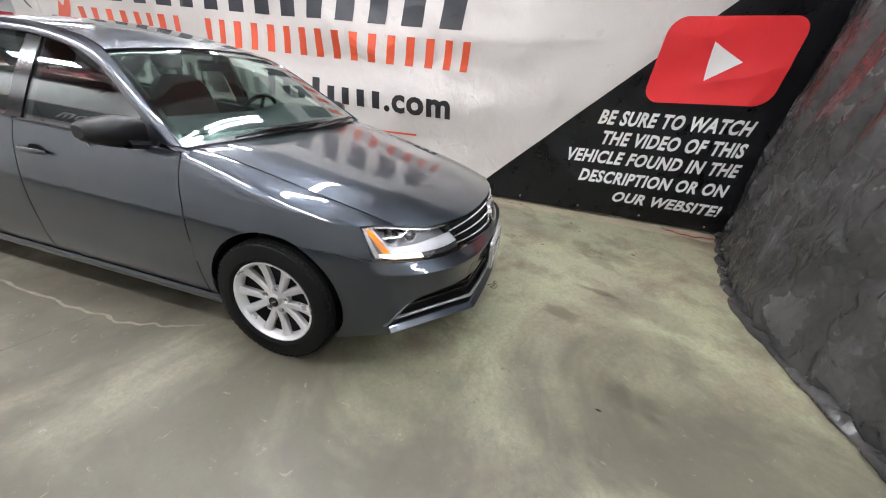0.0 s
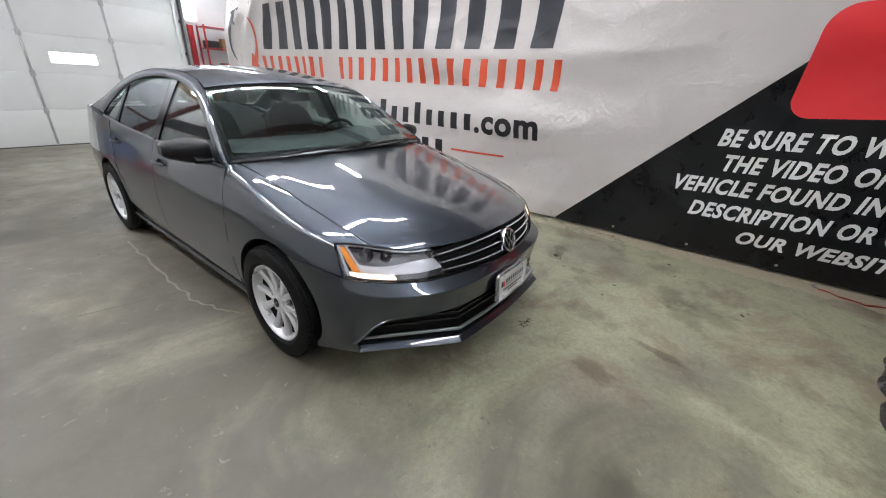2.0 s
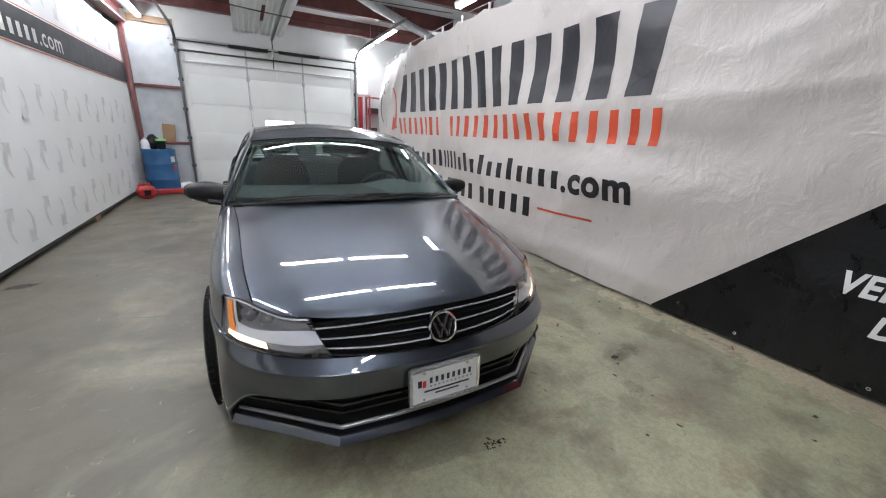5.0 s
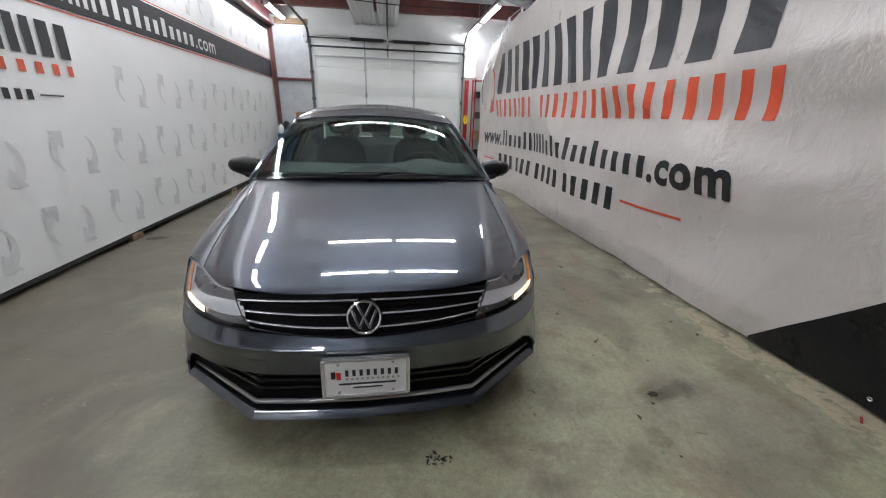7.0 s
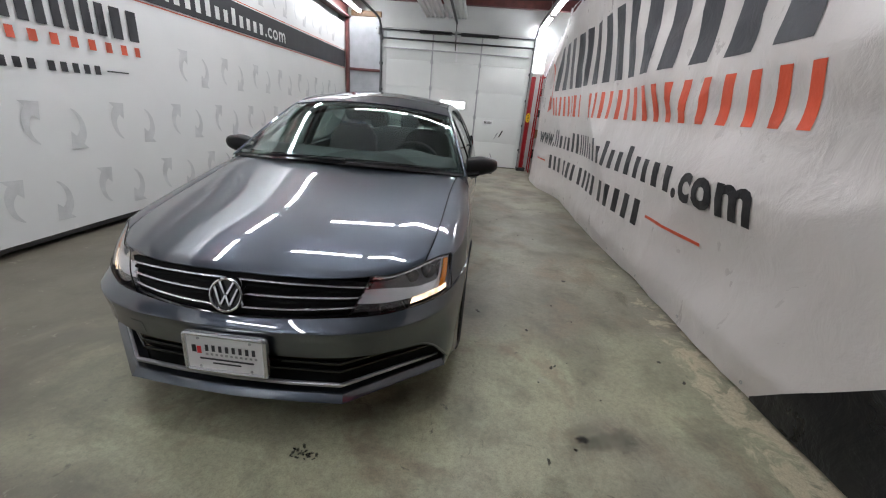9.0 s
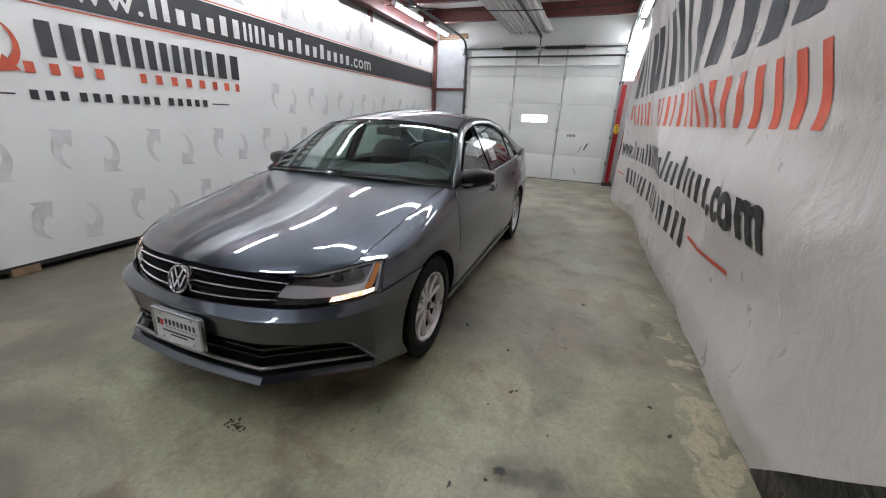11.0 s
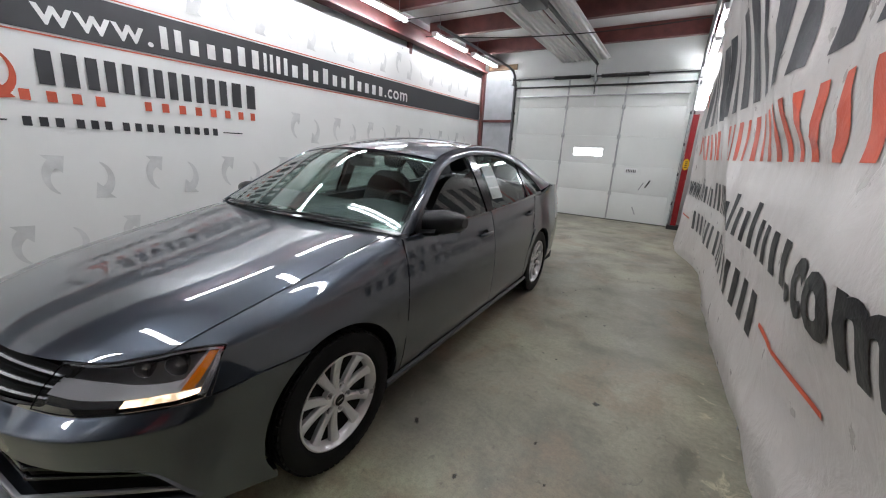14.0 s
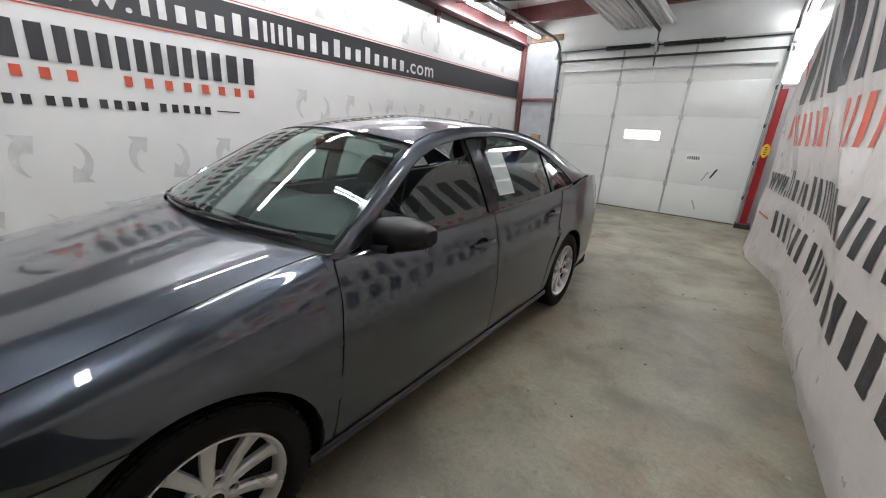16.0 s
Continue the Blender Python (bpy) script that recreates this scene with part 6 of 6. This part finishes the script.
M_CRACK = worn("crack_dirt", (0.10, 0.092, 0.074), 0.6, vary=0.3)
M_PALE = worn("pale_scuff", (0.29, 0.262, 0.205), 0.6, vary=0.3, scale=10)


def upright(profile, n=32):
    """Turns (radius, height) pairs round the z axis."""
    rows = [[(r * math.cos(6.28318 * k / n), r * math.sin(6.28318 * k / n), z) for k in range(n)] for r, z in profile]
    return Shape().grid(rows, wrap=True)


drum = thing("plastic_drum", "blue plastic drum with labels beside the garage door", "drum", at=pose(-2.27, 7.62, 0, 0, 0, 20))
prof = [(0.001, 0.0), (0.25, 0.0), (0.28, 0.02), (0.285, 0.06)]
for z in (0.27, 0.58):
    prof += [(0.285, z - 0.03), (0.292, z - 0.012), (0.292, z + 0.012), (0.285, z + 0.03)]
prof += [(0.285, 0.84), (0.29, 0.86), (0.285, 0.88), (0.26, 0.88), (0.255, 0.86), (0.001, 0.86)]
part("drum_body", upright(prof, 40), M_BLUE, drum)
for a, z, h, m, nm in ((-52, 0.68, 0.055, M_WHITEPLASTIC, "label"), (-46, 0.53, 0.05, M_REDPLASTIC, "label"), (-46, 0.57, 0.02, M_WHITEPLASTIC, "label")):
    rows = [[(0.289 * math.cos(radians(a + da)), 0.289 * math.sin(radians(a + da)), z + dz) for dz in (-h, h)] for da in steps(-10, 10, 6)]
    part(nm, Shape().slab(rows, 0.002), m, drum)
solo("plastic_jug", upright([(0.001, 0), (0.07, 0), (0.075, 0.02), (0.075, 0.14), (0.05, 0.19), (0.025, 0.2), (0.025, 0.23), (0.001, 0.23)]), M_WHITEPLASTIC, "white plastic jug standing on the blue drum", "jug").matrix_basis = pose(-2.46, 7.58, 0.862)
tub = thing("plastic_tub", "black tub with lime lid on the blue drum", "tub", at=pose(-2.20, 7.60, 0.862))
part("tub_body", upright([(0.001, 0), (0.07, 0), (0.085, 0.17), (0.088, 0.175), (0.001, 0.175)]), M_PLASTIC, tub)
part("lid", upright([(0.001, 0.176), (0.092, 0.176), (0.092, 0.2), (0.085, 0.215), (0.001, 0.215)]), M_LIME, tub, "lime green lid")
bag = Shape()
rows = []
for v in steps(0, 1, 10):
    r = 0.12 * math.sin(math.pi * (0.1 + 0.85 * v)) ** 0.7
    rows.append([((r + 0.02 * wave(k * 0.9, v * 4, 3)) * math.cos(6.28318 * k / 18), (r + 0.02 * wave(k * 0.9, v * 4, 5)) * math.sin(6.28318 * k / 18), 0.3 * v) for k in range(18)])
solo("crumpled_bag", bag.grid(rows, wrap=True).add(rows[0], [tuple(range(18))]).add(rows[-1], [tuple(range(18))]), M_PLASTIC, "crumpled black bag on the blue drum", "bag").matrix_basis = pose(-2.34, 7.66, 0.862)
solo("cardboard_box", Shape().box(-0.11, 0.11, -0.03, 0.03, 0, 0.36, 0.004), M_CARD, "brown cardboard box standing on the wall girt", "box").matrix_basis = pose(-2.12, 8.12, 1.012, 0, 4, 0)
can = thing("fuel_can", "red plastic fuel can on the floor", "fuel can", at=pose(-2.42, 6.72, 0, 0, 0, 25))
rows = []
for v in steps(0, 1, 12):
    k = 1 - 0.35 * max(0, v - 0.7) / 0.3
    e = math.sin(math.pi * min(0.5, 0.12 + v)) if v < 0.4 else 1
    rows.append([(0.15 * k * e * abs(math.cos(6.28318 * i / 24)) ** 0.5 * (1 if math.cos(6.28318 * i / 24) > 0 else -1), 0.09 * k * e * abs(math.sin(6.28318 * i / 24)) ** 0.5 * (1 if math.sin(6.28318 * i / 24) > 0 else -1), 0.25 * v) for i in range(24)])
part("can_body", Shape().grid(rows, wrap=True).add(rows[0], [tuple(range(24))]).add(rows[-1], [tuple(range(24))]), M_REDPLASTIC, can)
part("handle", Shape().tube([(-0.09, 0, 0.24), (-0.08, 0, 0.29), (0.0, 0, 0.305), (0.06, 0, 0.28), (0.07, 0, 0.24)], 0.014, 8), M_REDPLASTIC, can)
part("spout", Shape().rod((0.08, 0, 0.24), (0.11, 0, 0.30), 0.022, 12), M_PLASTIC, can)
part("label", Shape().box(-0.05, 0.05, -0.094, -0.0905, 0.07, 0.17), M_PLASTIC, can)
jack = thing("floor_jack", "low red and black floor jack beside the drum", "floor jack", at=pose(-2.12, 7.25, 0, 0, 0, 12))
for y in (-0.09, 0.09):
    part("side_plate", Shape().box(-0.3, 0.3, y - 0.012, y + 0.012, 0.02, 0.10, 0.006), M_REDPAINT, jack)
part("lift_arm", Shape().box(-0.22, 0.25, -0.04, 0.04, 0.06, 0.10, 0.01), M_REDPAINT, jack)
for x in (-0.26, 0.26):
    for y in (-0.12, 0.12):
        w = part("wheel", Shape().lathe([(-0.015, 0.001), (-0.015, 0.03), (0.015, 0.03), (0.015, 0.001)], 16), M_BLACKSTEEL, jack)
        w.matrix_basis = pose(x, y, 0.03, 0, 0, 90)
jug = thing("white_jug", "white plastic container lying by the door track", "container", at=pose(-1.90, 7.78, 0.085, 0, 84, 30))
part("container_body", upright([(0.001, -0.14), (0.07, -0.14), (0.085, -0.11), (0.085, 0.08), (0.05, 0.13), (0.025, 0.14), (0.025, 0.17), (0.001, 0.17)]), M_WHITEPLASTIC, jug)
part("cap", upright([(0.03, 0.165), (0.03, 0.195), (0.001, 0.195)]), M_BLUE, jug)

# vehicle lift post with its foot, and shelves behind it
post = thing("lift_post", "red steel lift post with a yellow sticker", "lift post", at=pose(2.07, 7.92, 0))
s = Shape().box(-0.045, 0.045, 0.02, 0.14, 0.02, 2.25, 0.008)
s.box(-0.05, -0.034, -0.02, 0.03, 0.02, 2.25).box(0.034, 0.05, -0.02, 0.03, 0.02, 2.25)
part("post_body", s, M_REDPAINT, post)
part("foot_plate", Shape().box(-0.11, 0.11, -0.08, 0.18, 0.0, 0.08, 0.006), M_BLACKSTEEL, post)
part("sticker", Shape().add([(0.055 * math.cos(6.28318 * i / 24), -0.024, 1.31 + 0.11 * math.sin(6.28318 * i / 24)) for i in range(24)] + [(0.055 * math.cos(6.28318 * i / 24), -0.021, 1.31 + 0.11 * math.sin(6.28318 * i / 24)) for i in range(24)],
     [tuple(range(24)), tuple(range(47, 23, -1))] + [(i, i + 24, (i + 1) % 24 + 24, (i + 1) % 24) for i in range(24)]), M_YELLOW, post, "oval yellow sticker", smooth=False)
for i in range(4):
    part("sticker_mark", Shape().box(-0.02, 0.02, -0.028, -0.0245, 1.25 + i * 0.035, 1.265 + i * 0.035), M_BLACKSTEEL, post)
part("grey_channel", Shape().box(-0.085, -0.055, 0.02, 0.12, 0.0, 2.9, 0.004), M_GALV, post, "grey steel channel")
rack = thing("shelf_rack", "red steel shelf rack with workshop clutter", "shelf", at=pose(2.55, 7.86, 0))
for x in (-0.30, 0.42):
    for y in (-0.15, 0.18):
        part("rack_leg", Shape().box(x - 0.015, x + 0.015, y - 0.015, y + 0.015, 0, 2.28, 0.003), M_REDPAINT, rack)
for z in (0.35, 0.85, 1.35, 1.85, 2.25):
    part("rack_shelf", Shape().box(-0.31, 0.43, -0.16, 0.19, z - 0.02, z, 0.003), M_REDPAINT if z > 1.5 else M_GALV, rack)
for i, (x, z, w, h, m) in enumerate(((-0.2, 0.35, 0.09, 0.22, M_PLASTIC), (0.02, 0.35, 0.1, 0.18, M_REDPAINT), (0.24, 0.35, 0.08, 0.26, M_CARD), (-0.2, 0.85, 0.08, 0.2, M_CARD), (0.0, 0.85, 0.07, 0.15, M_BLACKSTEEL), (0.22, 0.85, 0.1, 0.24, M_GALV),
                                      (-0.18, 1.35, 0.1, 0.16, M_BLACKSTEEL), (0.1, 1.35, 0.09, 0.22, M_REDPAINT), (-0.15, 1.85, 0.12, 0.14, M_BLACKSTEEL), (0.15, 1.85, 0.1, 0.2, M_CARD))):
    solo("shelf_box", Shape().box(-w, w, -0.1, 0.1, 0, h, 0.01), m, "small box standing on the shelf rack", "box", "boxes on the rack").matrix_basis = pose(2.55 + x, 7.85, z + 0.001, 0, 0, 8 * (i % 3 - 1))

# ---- strap and marks on the floor ----
pts = [(2.42, -2.60), (2.36, -2.72), (2.33, -2.86), (2.37, -3.0), (2.36, -3.12), (2.40, -3.2)]
px, py = curve(*[(i, p[0]) for i, p in enumerate(pts)]), curve(*[(i, p[1]) for i, p in enumerate(pts)])
rows = [[(px(t) + d, py(t) + 0.2 * d, 0.006 + 0.01 * abs(math.sin(3 * t))) for d in (-0.012, 0.012)] for t in steps(0, 5, 40)]
strap = thing("ratchet_strap", "thin red strap lying on the floor by the banner", "strap")
part("webbing", Shape().slab(rows, 0.003), M_REDPLASTIC, strap)
part("hook", Shape().tube([(2.42, -2.60, 0.012), (2.44, -2.57, 0.012), (2.47, -2.56, 0.014), (2.48, -2.59, 0.016)], 0.006, 6), M_GALV, strap)
solo("red_tape", Shape().box(-0.03, 0.03, -0.005, 0.005, 0, 0.003), M_REDPLASTIC, "short red tape mark on the floor", "tape").matrix_basis = pose(2.42, -0.94, 0.001, 0, 0, 35)
for i in range(14):
    y = -3.0 + i * 0.7
    part("grommet", Shape().lathe([(0, 0.005), (-0.003, 0.009), (0, 0.012)], 12), M_GALV, banner).matrix_basis = pose(banner_x(y, 0.09) - 0.009, y, 0.09)


def stain(x, y, r, material, label, stretch=1.0, turn=0.0, seed=0):
    """A thin ragged film of dirt on the floor."""
    n = 48
    edge = []
    for k in range(n):
        a = 6.28318 * k / n
        q = r * (1 + 0.45 * noise.noise(Vector((math.cos(a) * 1.4 + seed, math.sin(a) * 1.4, seed))) + 0.28 * noise.noise(Vector((math.cos(a) * 4, math.sin(a) * 4 + seed, 3))))
        edge.append(Matrix.Rotation(radians(turn), 3, "Z") @ Vector((q * math.cos(a) * stretch, q * math.sin(a), 0)))
    rings = (0.0, 0.35, 0.7, 1.0, 1.3)
    fade = (1.0, 0.95, 0.7, 0.35, 0.0)
    rows = [[(x + e.x * q, y + e.y * q, 0.0012 + 0.00005 * seed) for e in edge] for q in rings]
    me = Shape().grid(rows, wrap=True).mesh("stain", fix=False)
    at = me.attributes.new("fade", "FLOAT", "POINT")
    for k, f in enumerate(fade):
        for j in range(n):
            at.data[k * n + j].value = f
    me.materials.append(material)
    part("stain", me, material, floor, label)


dots = random.Random(11)
for i in range(22):
    a, d = dots.uniform(0, 6.28), 0.045 * dots.random() ** 0.5
    stain(0.28 + 1.3 * d * math.cos(a), -0.937 + d * math.sin(a), dots.uniform(0.002, 0.007), M_OIL, "small dark drip", dots.uniform(1, 2.5), dots.uniform(0, 180), 90 + i)
for i, (x, y, r, m, st, tn) in enumerate(((-1.68, 4.53, 0.17, M_WET, 1.4, 30), (-1.565, 3.02, 0.2, M_WET, 1.3, 20), (1.24, -1.93, 0.09, M_WET, 2.0, 60), (1.12, -1.76, 0.09, M_WET, 2.2, 40), (1.4, -1.62, 0.10, M_WET, 1.8, 20),
                                          (0.127, -1.42, 0.08, M_RUST, 1.6, 70), (0.55, -1.67, 0.04, M_RUST, 4.0, 75), (1.457, -0.664, 0.07, M_WET, 1.3, 0), (1.63, -0.64, 0.06, M_WET, 2.0, 20), (1.31, -0.93, 0.06, M_WET, 1.3, 80), (1.16, -1.02, 0.07, M_WET, 1.6, 50),
                                          (-0.52, -1.76, 0.10, M_WET, 1.5, 60), (0.3, 6.3, 0.16, M_WET, 2.4, 35), (0.46, 5.4, 0.12, M_WET, 2.6, 70), (-2.5, 2.2, 0.06, M_OIL, 1.6, 10), (-0.2, -0.45, 0.06, M_WET, 1.5, 0),
                                          (1.48, -0.66, 0.022, M_OIL, 1.3, 10), (0.56, -0.53, 0.07, M_WET, 1.6, 30), (2.2, 0.9, 0.05, M_WET, 3, 80), (1.76, 1.09, 0.02, M_OIL, 1, 0))):
    stain(x, y, r, m, "dark worn stain", st, tn, i + 3)
rng = random.Random(4)
for i in range(70):
    y = rng.uniform(-2.3, 7.0)
    x = rng.choice([rng.gauss(1.4, 0.16), rng.uniform(-2.3, 2.2)])
    if abs(x) < 0.95 and -0.8 < y < 3.8:
        continue
    stain(x, y, rng.uniform(0.004, 0.013), M_OIL, "small dark drip", rng.uniform(1, 2.2), rng.uniform(0, 180), 30 + i)
# a pale crack beside the car
cr = [(-0.98, 2.3), (-0.99, 1.9), (-1.0, 1.35), (-1.0, 0.97), (-0.95, 0.7), (-0.85, 0.5)]
cx, cy = curve(*[(i, p[0]) for i, p in enumerate(cr)]), curve(*[(i, p[1]) for i, p in enumerate(cr)])
rows = [[(cx(t) + 0.03 * wave(t * 3, 0, 2) + d * (1 + 0.8 * wave(t * 7, d, 1)), cy(t), 0.0016) for d in (-0.008, 0.008)] for t in steps(0, 5, 90)]
part("crack_fill", Shape().grid(rows), M_PALE, floor, "pale crack filler", fix=False)
rows = [[(-1.27 + 0.5 * t + 0.02 * wave(t * 5, 0, 2) - 0.25, 1.19 - 0.12 * t + d * 0.004, 0.0016) for d in (-1, 1)] for t in steps(0, 1, 30)]
part("crack", Shape().grid(rows), M_CRACK, floor, "thin dark crack", fix=False)
